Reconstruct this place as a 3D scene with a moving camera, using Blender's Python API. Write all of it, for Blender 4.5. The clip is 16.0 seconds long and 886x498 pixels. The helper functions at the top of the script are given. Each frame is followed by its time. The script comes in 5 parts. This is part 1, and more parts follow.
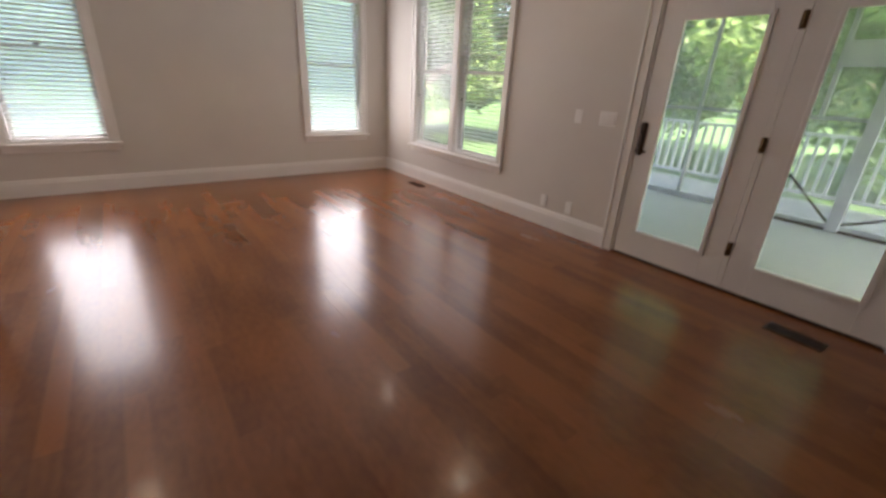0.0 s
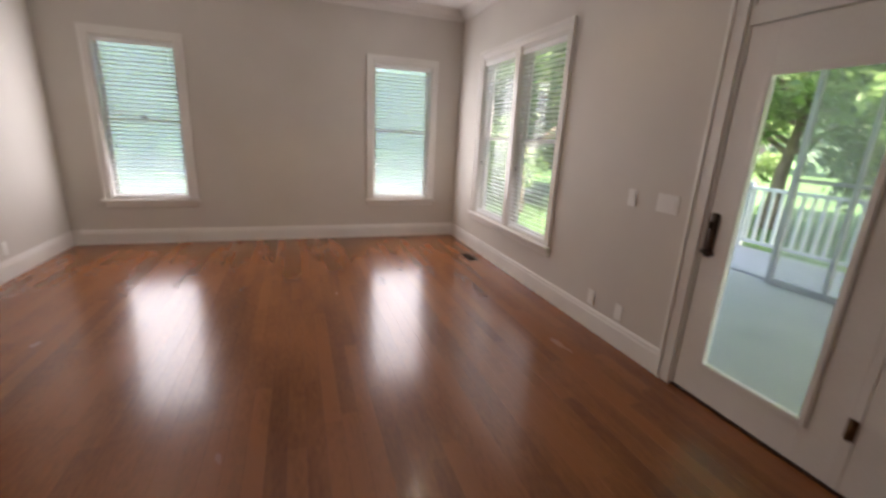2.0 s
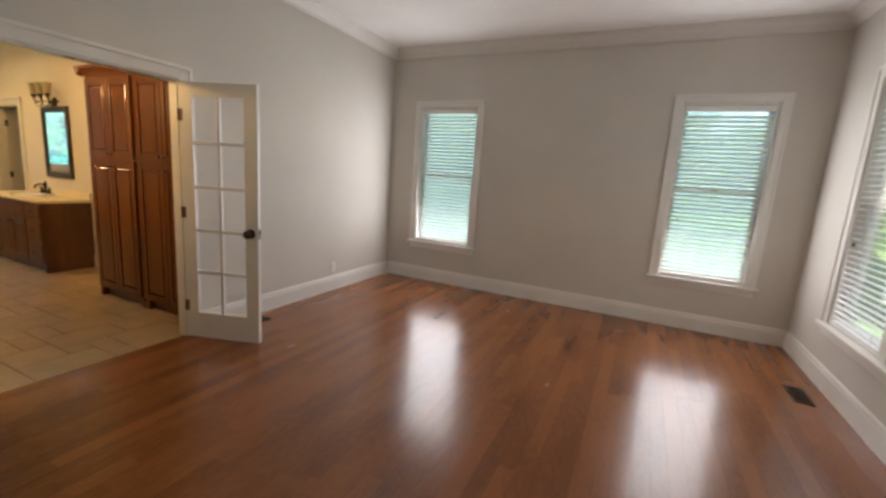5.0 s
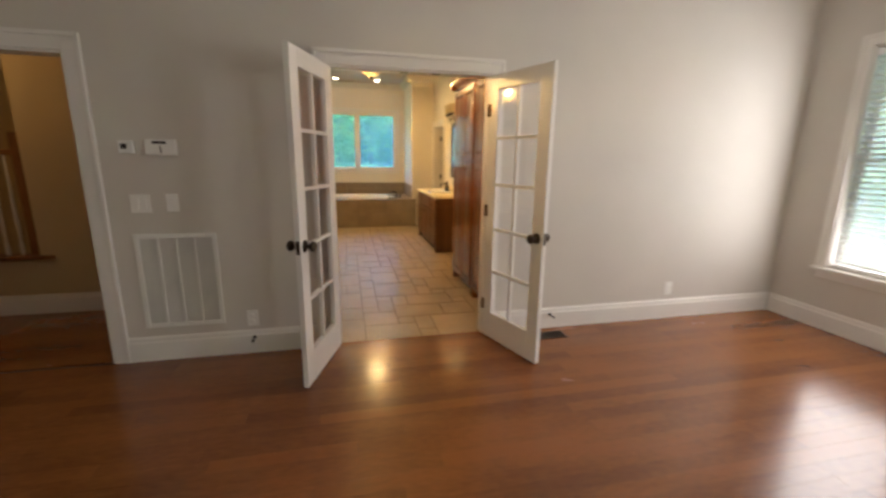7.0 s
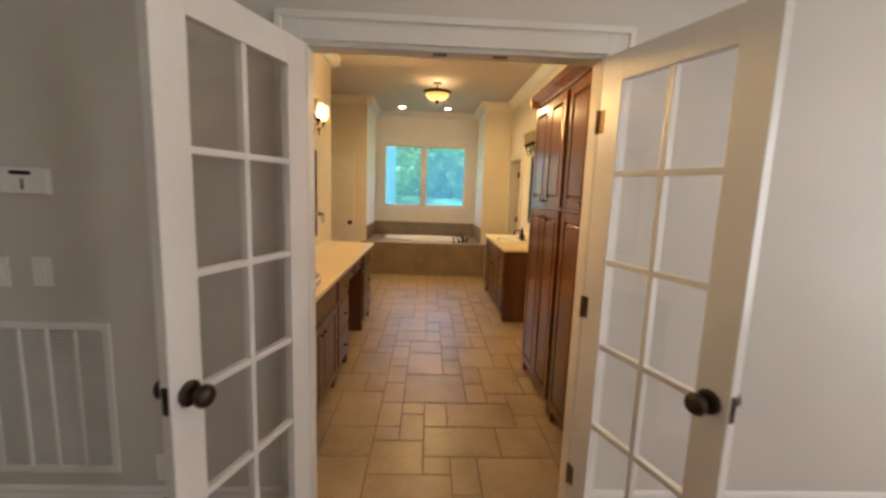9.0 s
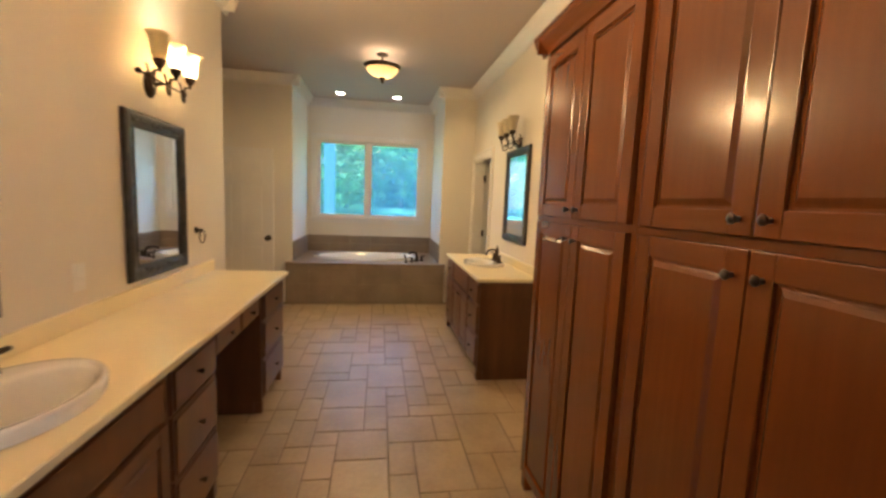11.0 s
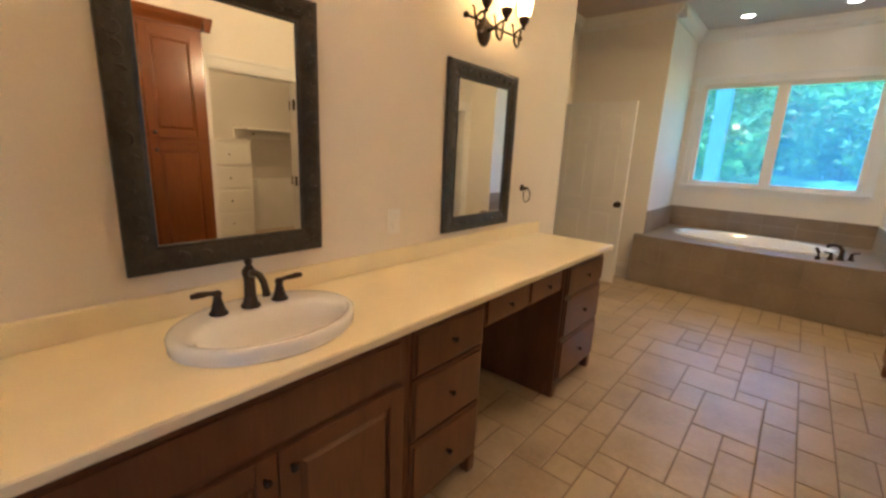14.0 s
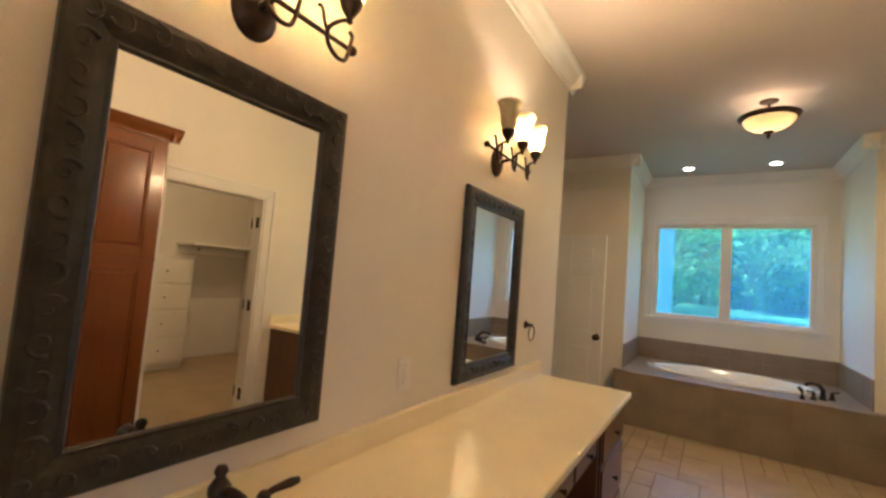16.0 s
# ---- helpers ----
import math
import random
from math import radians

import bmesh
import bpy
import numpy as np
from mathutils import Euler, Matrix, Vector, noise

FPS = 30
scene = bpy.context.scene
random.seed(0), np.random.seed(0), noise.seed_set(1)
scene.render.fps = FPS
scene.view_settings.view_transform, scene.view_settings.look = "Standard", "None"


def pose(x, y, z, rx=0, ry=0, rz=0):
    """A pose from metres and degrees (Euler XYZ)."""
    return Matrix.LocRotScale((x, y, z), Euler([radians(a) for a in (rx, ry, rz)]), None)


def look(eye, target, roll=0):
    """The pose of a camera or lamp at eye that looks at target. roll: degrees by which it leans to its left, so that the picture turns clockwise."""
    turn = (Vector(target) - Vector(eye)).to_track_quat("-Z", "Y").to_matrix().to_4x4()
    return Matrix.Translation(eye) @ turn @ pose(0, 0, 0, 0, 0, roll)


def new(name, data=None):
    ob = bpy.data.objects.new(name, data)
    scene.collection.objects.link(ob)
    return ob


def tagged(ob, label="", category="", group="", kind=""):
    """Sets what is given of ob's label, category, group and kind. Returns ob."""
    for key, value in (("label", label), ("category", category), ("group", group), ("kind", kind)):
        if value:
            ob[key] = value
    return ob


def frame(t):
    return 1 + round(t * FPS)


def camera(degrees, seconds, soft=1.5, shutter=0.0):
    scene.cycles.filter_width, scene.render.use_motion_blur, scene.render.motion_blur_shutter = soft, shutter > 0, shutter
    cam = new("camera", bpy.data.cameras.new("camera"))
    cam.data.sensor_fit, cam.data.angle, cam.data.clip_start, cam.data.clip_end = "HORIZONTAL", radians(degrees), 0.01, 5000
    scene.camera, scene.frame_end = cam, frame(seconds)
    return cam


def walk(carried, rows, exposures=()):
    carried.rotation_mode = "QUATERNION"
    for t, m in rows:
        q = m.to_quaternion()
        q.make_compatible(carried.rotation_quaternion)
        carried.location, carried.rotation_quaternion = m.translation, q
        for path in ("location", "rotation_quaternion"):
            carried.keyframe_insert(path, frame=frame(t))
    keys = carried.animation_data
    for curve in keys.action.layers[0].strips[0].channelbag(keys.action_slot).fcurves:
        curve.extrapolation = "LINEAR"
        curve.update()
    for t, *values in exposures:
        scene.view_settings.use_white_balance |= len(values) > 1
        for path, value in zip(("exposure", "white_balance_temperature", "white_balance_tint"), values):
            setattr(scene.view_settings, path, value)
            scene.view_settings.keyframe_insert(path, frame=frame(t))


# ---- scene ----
cam = camera(93.9, 16.0, soft=2.7, shutter=0.5)
PATH = [
    (0, (-2.246, -1.406, 1.35), (-0.777, -2.541, 0.604), 3.1),
    (0.5, (-2.179, -1.78, 1.403), (-0.713, -2.958, 0.724), 5.5),
    (1, (-2.198, -2.096, 1.386), (-0.687, -3.238, 0.745), 3.4),
    (1.5, (-2.233, -2.405, 1.414), (-0.553, -3.266, 0.754), 3.4),
    (2, (-2.123, -2.552, 1.48), (-0.307, -3.201, 0.952), 3),
    (2.5, (-2.11, -2.779, 1.492), (-0.168, -3.065, 1.106), 2.6),
    (3, (-2.128, -2.956, 1.489), (-0.158, -2.881, 1.155), 2.3),
    (3.5, (-2.029, -3.048, 1.477), (-0.078, -2.73, 1.173), 2.1),
    (3.7, (-1.957, -3.063, 1.466), (-0.019, -2.669, 1.164), 2.7),
    (5.8, (-0.866, -3.41, 1.472), (0.678, -2.199, 1.085), 2.7),
    (6, (-0.753, -3.396, 1.464), (0.683, -2.062, 1.066), 2.3),
    (6.5, (-0.471, -3.359, 1.482), (0.433, -1.63, 1.044), 1.4),
    (7, (-0.307, -3.13, 1.455), (0.136, -1.228, 1.021), 0.8),
    (7.5, (-0.145, -2.837, 1.483), (0.149, -0.907, 1.049), -1.1),
    (8, (0.021, -2.443, 1.51), (0.293, -0.485, 1.208), 2.4),
    (8.2, (0.045, -2.296, 1.514), (0.133, -0.319, 1.228), 2.5),
    (10.3, (0.118, -0.7, 1.488), (0.212, 1.279, 1.219), 1.3),
    (10.5, (0.1, -0.552, 1.472), (0.274, 1.424, 1.213), 1.7),
    (11, (0.174, -0.239, 1.477), (0.482, 1.724, 1.25), 2.4),
    (11.5, (0.225, -0.024, 1.477), (0.677, 1.908, 1.228), 2.3),
    (12, (0.207, 0.203, 1.486), (0.737, 2.114, 1.228), 0.5),
    (12.5, (0.271, 0.348, 1.478), (0.499, 2.313, 1.187), 1.7),
    (13, (0.347, 0.421, 1.472), (-0.205, 2.316, 1.148), 3.7),
    (13.5, (0.331, 0.416, 1.447), (-0.778, 2.028, 1.033), 3.2),
    (14, (0.337, 0.412, 1.418), (-0.921, 1.899, 0.963), 2.6),
    (14.5, (0.335, 0.403, 1.454), (-0.924, 1.931, 1.168), 2.7),
    (15, (0.192, 0.43, 1.478), (-1.063, 1.986, 1.426), 1.8),
    (15.5, (-0.046, 0.475, 1.432), (-1.184, 2.117, 1.528), 2),
    (16, (-0.164, 0.504, 1.456), (-1.258, 2.173, 1.588), 4.5),
]
walk(cam, [(t, look(eye, target, roll)) for t, eye, target, roll in PATH], exposures=[
    (0, 3.02, 6750, 21), (2, 2.98, 6700, 20), (3.5, 2.86, 6550, 15), (6, 3.0, 6750, 14), (7, 3.3, 6900, 14), (8.2, 3.4, 6950, 14),
    (10.3, 3.0, 5800, 16), (11, 3.15, 5700, 16), (12, 3.34, 5650, 16), (14, 3.30, 5250, 15), (15.5, 2.95, 5250, 15), (16, 2.95, 5250, 15)])

# ---- world and sun: bright overcast day ----
world = bpy.data.worlds.new("world")
scene.world = world
world.use_nodes = True
wn = world.node_tree.nodes
sky = wn.new("ShaderNodeTexSky")
sky.sky_type, sky.sun_disc = 'NISHITA', False
sky.sun_elevation, sky.sun_rotation = radians(53), radians(268)
sky.air_density, sky.dust_density, sky.ozone_density = 1.0, 4.0, 1.0
world.node_tree.links.new(sky.outputs[0], wn["Background"].inputs[0])
wn["Background"].inputs[1].default_value = 0.15
sun = new("sun", bpy.data.lights.new("sun", 'SUN'))
sun.data.energy, sun.data.angle, sun.data.color = 4.0, radians(6), (1.0, 0.96, 0.9)
sun.matrix_world = look((-9, -0.3, 12), (0, 0, 0))


def lamp(name, kind, place, energy, color, size=0.05, aim=None):
    li = bpy.data.lights.new(name, kind)
    li.energy, li.color = energy, color
    if kind == 'AREA':
        li.shape, li.size = 'DISK', size
    else:
        li.shadow_soft_size = size
    ob = new(name, li)
    ob.matrix_world = look(place, aim) if aim else Matrix.Translation(place)
    return ob


WARM = (1.0, 0.65, 0.255)
BULB = (1.0, 0.73, 0.40)
SOFT = (1.0, 0.76, 0.48)


def window_light(place, aim, width, height, energy):
    """Sky light entering through one window opening."""
    li = bpy.data.lights.new("window_light", 'AREA')
    li.shape, li.size, li.size_y, li.energy, li.color = 'RECTANGLE', width, height, energy, (0.97, 0.97, 1.0)
    ob = new("window_light", li)
    ob.matrix_world = look(place, aim)
    return ob



SCONCE_W, SHADE_W, SEMI_W, BOWL_W, BED_CAN_W, TUB_CAN_W, HALL_W, CLOSET_W = 0.77, 1.2, 0.24, 3.4, 1.3, 0.08, 0.7, 4.6
window_light((3.784, -0.85, 1.46), (0, -0.85, 1.3), 0.74, 1.75, 3.5)
window_light((3.784, -3.95, 1.46), (0, -3.95, 1.3), 0.74, 1.75, 3.5)
window_light((2.1, -4.784, 1.42), (2.1, 0, 1.2), 1.7, 1.75, 1.2)
window_light((0.17, 7.04, 1.72), (0.17, 5.0, 1.2), 1.4, 1.0, 0.18)

# ---- materials ----
def mat(name, col, rough=0.5, metal=0.0, var=0.08, scale=4.0, fine=60.0, bump=0.0, coat=0.0, stretch=(1, 1, 1), per_object=0.0, col2=None, spec=0.5):
    m = bpy.data.materials.new(name)
    m.use_nodes = True
    nt = m.node_tree
    b = nt.nodes["Principled BSDF"]
    geo = nt.nodes.new("ShaderNodeNewGeometry")
    mp = nt.nodes.new("ShaderNodeMapping")
    mp.inputs["Scale"].default_value = stretch
    nt.links.new(geo.outputs["Position"], mp.inputs[0])
    n1 = nt.nodes.new("ShaderNodeTexNoise")
    n1.inputs["Scale"].default_value, n1.inputs["Detail"].default_value = scale, 4
    n2 = nt.nodes.new("ShaderNodeTexNoise")
    n2.inputs["Scale"].default_value, n2.inputs["Detail"].default_value = fine, 3
    for n in (n1, n2):
        nt.links.new(mp.outputs[0], n.inputs["Vector"])
    mix = nt.nodes.new("ShaderNodeMath")
    mix.operation = 'MULTIPLY_ADD'
    nt.links.new(n2.outputs[0], mix.inputs[0])
    mix.inputs[1].default_value = 0.45
    nt.links.new(n1.outputs[0], mix.inputs[2])
    src = mix.outputs[0]
    if per_object:
        info = nt.nodes.new("ShaderNodeObjectInfo")
        add = nt.nodes.new("ShaderNodeMath")
        add.operation = 'ADD'
        nt.links.new(info.outputs["Random"], add.inputs[0])
        nt.links.new(geo.outputs["Random Per Island"], add.inputs[1])
        fr = nt.nodes.new("ShaderNodeMath")
        fr.operation = 'FRACT'
        nt.links.new(add.outputs[0], fr.inputs[0])
        ma = nt.nodes.new("ShaderNodeMath")
        ma.operation = 'MULTIPLY_ADD'
        nt.links.new(fr.outputs[0], ma.inputs[0])
        ma.inputs[1].default_value = per_object
        nt.links.new(src, ma.inputs[2])
        src = ma.outputs[0]
    ramp = nt.nodes.new("ShaderNodeValToRGB")
    lo = [max(0, c * (1 - 2 * var)) for c in col]
    hi = col2 or [min(1, c * (1 + 2 * var)) for c in col]
    ramp.color_ramp.elements[0].position, ramp.color_ramp.elements[0].color = 0.35, (*lo, 1)
    ramp.color_ramp.elements[1].position, ramp.color_ramp.elements[1].color = 1.1 + 0.0 if not per_object else 1.0, (*hi, 1)
    nt.links.new(src, ramp.inputs[0])
    nt.links.new(ramp.outputs[0], b.inputs["Base Color"])
    b.inputs["Metallic"].default_value = metal
    b.inputs["Specular IOR Level"].default_value = spec
    rr = nt.nodes.new("ShaderNodeMapRange")
    rr.inputs["To Min"].default_value, rr.inputs["To Max"].default_value = max(0.02, rough - 0.06), min(1, rough + 0.06)
    nt.links.new(n1.outputs[0], rr.inputs[0])
    nt.links.new(rr.outputs[0], b.inputs["Roughness"])
    b.inputs["Coat Weight"].default_value = coat
    b.inputs["Coat Roughness"].default_value = 0.12
    if bump:
        bp = nt.nodes.new("ShaderNodeBump")
        bp.inputs["Strength"].default_value, bp.inputs["Distance"].default_value = bump, 0.002
        nt.links.new(n2.outputs[0], bp.inputs["Height"])
        nt.links.new(bp.outputs[0], b.inputs["Normal"])
    return m


def glass_mat(name, tint=(1, 1, 1)):
    m = bpy.data.materials.new(name)
    m.use_nodes = True
    nt = m.node_tree
    nt.nodes.remove(nt.nodes["Principled BSDF"])
    tr, gl, lw, pw, ma, mx = (nt.nodes.new(k) for k in ("ShaderNodeBsdfTransparent", "ShaderNodeBsdfGlossy", "ShaderNodeLayerWeight", "ShaderNodeMath", "ShaderNodeMath", "ShaderNodeMixShader"))
    tr.inputs[0].default_value = (*tint, 1)
    gl.inputs["Roughness"].default_value = 0.02
    lw.inputs[0].default_value = 0.5
    pw.operation, ma.operation = 'POWER', 'MULTIPLY_ADD'
    pw.inputs[1].default_value = 5.0
    ma.inputs[1].default_value, ma.inputs[2].default_value = 0.9, 0.04
    nt.links.new(lw.outputs["Facing"], pw.inputs[0])
    nt.links.new(pw.outputs[0], ma.inputs[0])
    nt.links.new(ma.outputs[0], mx.inputs[0])
    nt.links.new(tr.outputs[0], mx.inputs[1])
    nt.links.new(gl.outputs[0], mx.inputs[2])
    nt.links.new(mx.outputs[0], nt.nodes["Material Output"].inputs[0])
    return m


def glow_mat(name, col, strength):
    m = bpy.data.materials.new(name)
    m.use_nodes = True
    b = m.node_tree.nodes["Principled BSDF"]
    b.inputs["Base Color"].default_value = (*col, 1)
    b.inputs["Emission Color"].default_value = (*col, 1)
    b.inputs["Emission Strength"].default_value = strength
    return m


def shade_mat(name, col):
    """Frosted glass that lets lamp light through."""
    m = bpy.data.materials.new(name)
    m.use_nodes = True
    nt = m.node_tree
    nt.nodes.remove(nt.nodes["Principled BSDF"])
    df, tl, mx, no, rp = (nt.nodes.new(k) for k in ("ShaderNodeBsdfDiffuse", "ShaderNodeBsdfTranslucent", "ShaderNodeMixShader", "ShaderNodeTexNoise", "ShaderNodeValToRGB"))
    no.inputs["Scale"].default_value = 14
    rp.color_ramp.elements[0].color = (*[c * 0.8 for c in col], 1)
    rp.color_ramp.elements[1].color = (*col, 1)
    nt.links.new(no.outputs[0], rp.inputs[0])
    for n in (df, tl):
        nt.links.new(rp.outputs[0], n.inputs[0])
    mx.inputs[0].default_value = 0.6
    nt.links.new(df.outputs[0], mx.inputs[1])
    nt.links.new(tl.outputs[0], mx.inputs[2])
    nt.links.new(mx.outputs[0], nt.nodes["Material Output"].inputs[0])
    return m


M_WALL = mat("greige_wall_paint", (0.605, 0.568, 0.513), 0.6, var=0.03, scale=1.5, fine=180, bump=0.12)
M_BATH = mat("cream_wall_paint", (0.76, 0.71, 0.62), 0.6, var=0.03, scale=1.5, fine=180, bump=0.12)
M_CEIL = mat("ceiling_paint", (0.90, 0.885, 0.86), 0.8, var=0.02, scale=2, fine=150, bump=0.1)
# Even base colour, set well below ceiling_paint to match this ceiling's brightness.
M_BATHCEIL = mat("dark_taupe_ceiling", (0.53, 0.45, 0.415), 0.8, var=0.02, scale=2, fine=150, bump=0.1)
M_TRIM = mat("white_trim_paint", (0.76, 0.735, 0.69), 0.32, var=0.03, scale=3, fine=90, bump=0.04)
M_FLOOR = mat("stained_oak_floor", (0.142, 0.046, 0.0145), 0.25, spec=0.4, var=0.22, scale=2.2, fine=34, bump=0.06, coat=0.22, stretch=(0.45, 1.4, 1), per_object=0.30, col2=(0.258, 0.090, 0.026))
M_GAP = mat("dark_floor_gap", (0.05, 0.02, 0.01), 0.6)
M_TILE = mat("beige_stone_tile", (0.33, 0.245, 0.145), 0.34, var=0.12, scale=3.5, fine=35, bump=0.15, per_object=0.24, col2=(0.44, 0.335, 0.21))
M_GROUT = mat("brown_grout", (0.20, 0.145, 0.10), 0.85, var=0.12, scale=8, fine=120, bump=0.3)
M_TUBTILE = mat("taupe_tub_tile", (0.235, 0.185, 0.14), 0.38, var=0.12, scale=4, fine=40, bump=0.1, per_object=0.15)
M_CHERRY = mat("cherry_cabinet_wood", (0.128, 0.036, 0.0072), 0.24, spec=0.4, var=0.05, scale=3, fine=40, bump=0.05, coat=0.25, stretch=(1.6, 1.6, 0.14), col2=(0.172, 0.053, 0.0105))
M_CHERRY_H = mat("cherry_wood_rail", (0.128, 0.036, 0.0072), 0.24, spec=0.4, var=0.05, scale=3, fine=40, bump=0.05, coat=0.25, stretch=(1.6, 0.14, 1.6), col2=(0.172, 0.053, 0.0105))
M_DARKWOOD = mat("dark_vanity_wood", (0.120, 0.044, 0.016), 0.36, var=0.2, scale=6, fine=60, bump=0.05, coat=0.15, stretch=(1.6, 1.6, 0.14), col2=(0.18, 0.074, 0.027))
M_COUNTER = mat("cream_solid_counter", (0.86, 0.76, 0.50), 0.32, var=0.03, scale=5, fine=220, coat=0.12)
M_CERAMIC = mat("white_ceramic", (0.84, 0.83, 0.80), 0.10, var=0.01, scale=3, coat=0.5)
M_BRONZE = mat("oil_rubbed_bronze", (0.055, 0.040, 0.030), 0.38, metal=0.8, var=0.25, scale=30, fine=200, bump=0.1)
M_BRASSY = mat("bronze_hinge_metal", (0.16, 0.10, 0.05), 0.42, metal=0.8, var=0.2, scale=30, fine=200)
M_FRAME = mat("carved_dark_frame", (0.032, 0.027, 0.021), 0.40, metal=0.0, var=0.35, scale=22, fine=90, bump=0.5, col2=(0.055, 0.047, 0.037))
M_PLASTIC = mat("white_plastic", (0.80, 0.79, 0.75), 0.4, var=0.02)
M_BLIND = mat("white_blind_slat", (0.82, 0.82, 0.80), 0.45, var=0.03, scale=5)
M_SCREEN = mat("dark_display", (0.03, 0.03, 0.03), 0.2)
M_VENT = mat("brown_metal_vent", (0.05, 0.028, 0.016), 0.45, metal=0.5, var=0.2)
M_FAN = mat("dark_fan_blade", (0.06, 0.035, 0.022), 0.65, spec=0.15, var=0.25, scale=8, stretch=(0.3, 2, 1))
M_PORCH = mat("painted_porch_floor", (0.34, 0.36, 0.32), 0.45, var=0.07, scale=2, fine=40, bump=0.05)
M_PWHITE = mat("white_exterior_paint", (0.62, 0.64, 0.64), 0.5, var=0.05, scale=3, fine=60)
M_DECK = mat("pale_deck_paint", (0.34, 0.36, 0.36), 0.5, var=0.06, scale=3, fine=60)
M_GRILLE = mat("grille_shadow_grey", (0.62, 0.60, 0.56), 0.6)
# Grey that stands for shade on the backlit porch screen frame.
M_SHADED_FRAME = mat("shaded_frame_grey", (0.34, 0.36, 0.35), 0.6, var=0.08, scale=3, fine=60, bump=0.1)
M_STAIR = mat("stair_oak", (0.20, 0.09, 0.04), 0.35, var=0.25, scale=6, fine=60, stretch=(1, 1, 0.2))
M_TANWALL = mat("tan_hall_paint", (0.56, 0.44, 0.29), 0.6, var=0.03, scale=2, fine=160, bump=0.1)
M_GRASS = mat("lawn", (0.05, 0.125, 0.03), 0.9, var=0.3, scale=0.6, fine=14, bump=0.4, col2=(0.10, 0.21, 0.05))
M_LEAF = mat("tree_leaf", (0.11, 0.21, 0.06), 0.5, var=0.3, scale=0.5, fine=8, col2=(0.25, 0.38, 0.12), per_object=0.3)
# Far leaves are paler and bluer: distance haze put into their colour.
M_WOODS = mat("hazed_woods_leaf", (0.16, 0.26, 0.16), 0.7, var=0.25, scale=0.2, fine=3, col2=(0.30, 0.42, 0.28))
M_BARK = mat("bark", (0.20, 0.16, 0.12), 0.9, var=0.3, scale=6, fine=40, bump=0.6, stretch=(1, 1, 0.3))
for _m in (M_LEAF, M_WOODS):
    _nt = _m.node_tree
    _p = _nt.nodes["Principled BSDF"]
    _t, _x = _nt.nodes.new("ShaderNodeBsdfTranslucent"), _nt.nodes.new("ShaderNodeMixShader")
    _nt.links.new(_p.inputs["Base Color"].links[0].from_socket, _t.inputs[0])
    _x.inputs[0].default_value = 0.5
    _nt.links.new(_p.outputs[0], _x.inputs[1])
    _nt.links.new(_t.outputs[0], _x.inputs[2])
    _nt.links.new(_x.outputs[0], _nt.nodes["Material Output"].inputs[0])
M_GLASS = glass_mat("window_glass")
# Blue tint puts the cool look of daylight into the bath panes.
M_BATHGLASS = glass_mat("cool_daylight_glass", (0.56, 0.82, 0.94))


def screen_mat(name, col, cover, through_light):
    """Fine insect screen, also laid over windows as haze: cover is the share of the wires, part of whose light shines
    through.
    """
    m = bpy.data.materials.new(name)
    m.use_nodes = True
    nt = m.node_tree
    nt.nodes.remove(nt.nodes["Principled BSDF"])
    t, d, l, x, y = (nt.nodes.new(k) for k in ("ShaderNodeBsdfTransparent", "ShaderNodeBsdfDiffuse", "ShaderNodeBsdfTranslucent", "ShaderNodeMixShader", "ShaderNodeMixShader"))
    d.inputs[0].default_value = l.inputs[0].default_value = (*col, 1)
    y.inputs[0].default_value, x.inputs[0].default_value = through_light, cover
    for n, s, k in ((d, y, 1), (l, y, 2), (t, x, 1), (y, x, 2)):
        nt.links.new(n.outputs[0], s.inputs[k])
    nt.links.new(x.outputs[0], nt.nodes["Material Output"].inputs[0])
    return m


M_MESH = screen_mat("insect_screen_mesh", (0.60, 0.64, 0.62), 0.22, 0.4)
M_WHAZE = screen_mat("window_screen_mesh", (0.87, 0.90, 0.92), 0.58, 0.85)
M_BHAZE = screen_mat("blue_haze_film", (0.62, 0.85, 0.85), 0.11, 0.85)
M_BHAZE2 = screen_mat("blue_haze_screen", (0.50, 0.72, 0.95), 0.15, 0.85)
M_SHADE = shade_mat("amber_glass_shade", (0.94, 0.82, 0.60))
M_SHADE_OFF = shade_mat("cream_glass_shade", (0.85, 0.78, 0.62))
M_BULB = glow_mat("lit_bulb", (1.0, 0.80, 0.50), 25)
M_CAN = glow_mat("lit_can_lens", (1.0, 0.90, 0.72), 4)
M_MIRROR = bpy.data.materials.new("mirror_silver")
M_MIRROR.use_nodes = True
_b = M_MIRROR.node_tree.nodes["Principled BSDF"]
_b.inputs["Base Color"].default_value, _b.inputs["Metallic"].default_value, _b.inputs["Roughness"].default_value = (0.9, 0.9, 0.9, 1), 1.0, 0.01


# ---- mesh helpers ----
def bm_box(x0, x1, y0, y1, z0, z1, bevel=0.0, bm=None):
    bm = bm or bmesh.new()
    lo, hi = Vector((min(x0, x1), min(y0, y1), min(z0, z1))), Vector((max(x0, x1), max(y0, y1), max(z0, z1)))
    vs = bmesh.ops.create_cube(bm, size=1)["verts"]
    for v in vs:
        v.co = Vector([lo[i] + (v.co[i] + 0.5) * (hi[i] - lo[i]) for i in range(3)])
    if bevel:
        es = list({e for v in vs for e in v.link_edges})
        bmesh.ops.bevel(bm, geom=es, offset=bevel, segments=2, affect='EDGES', profile=0.6)
    return bm


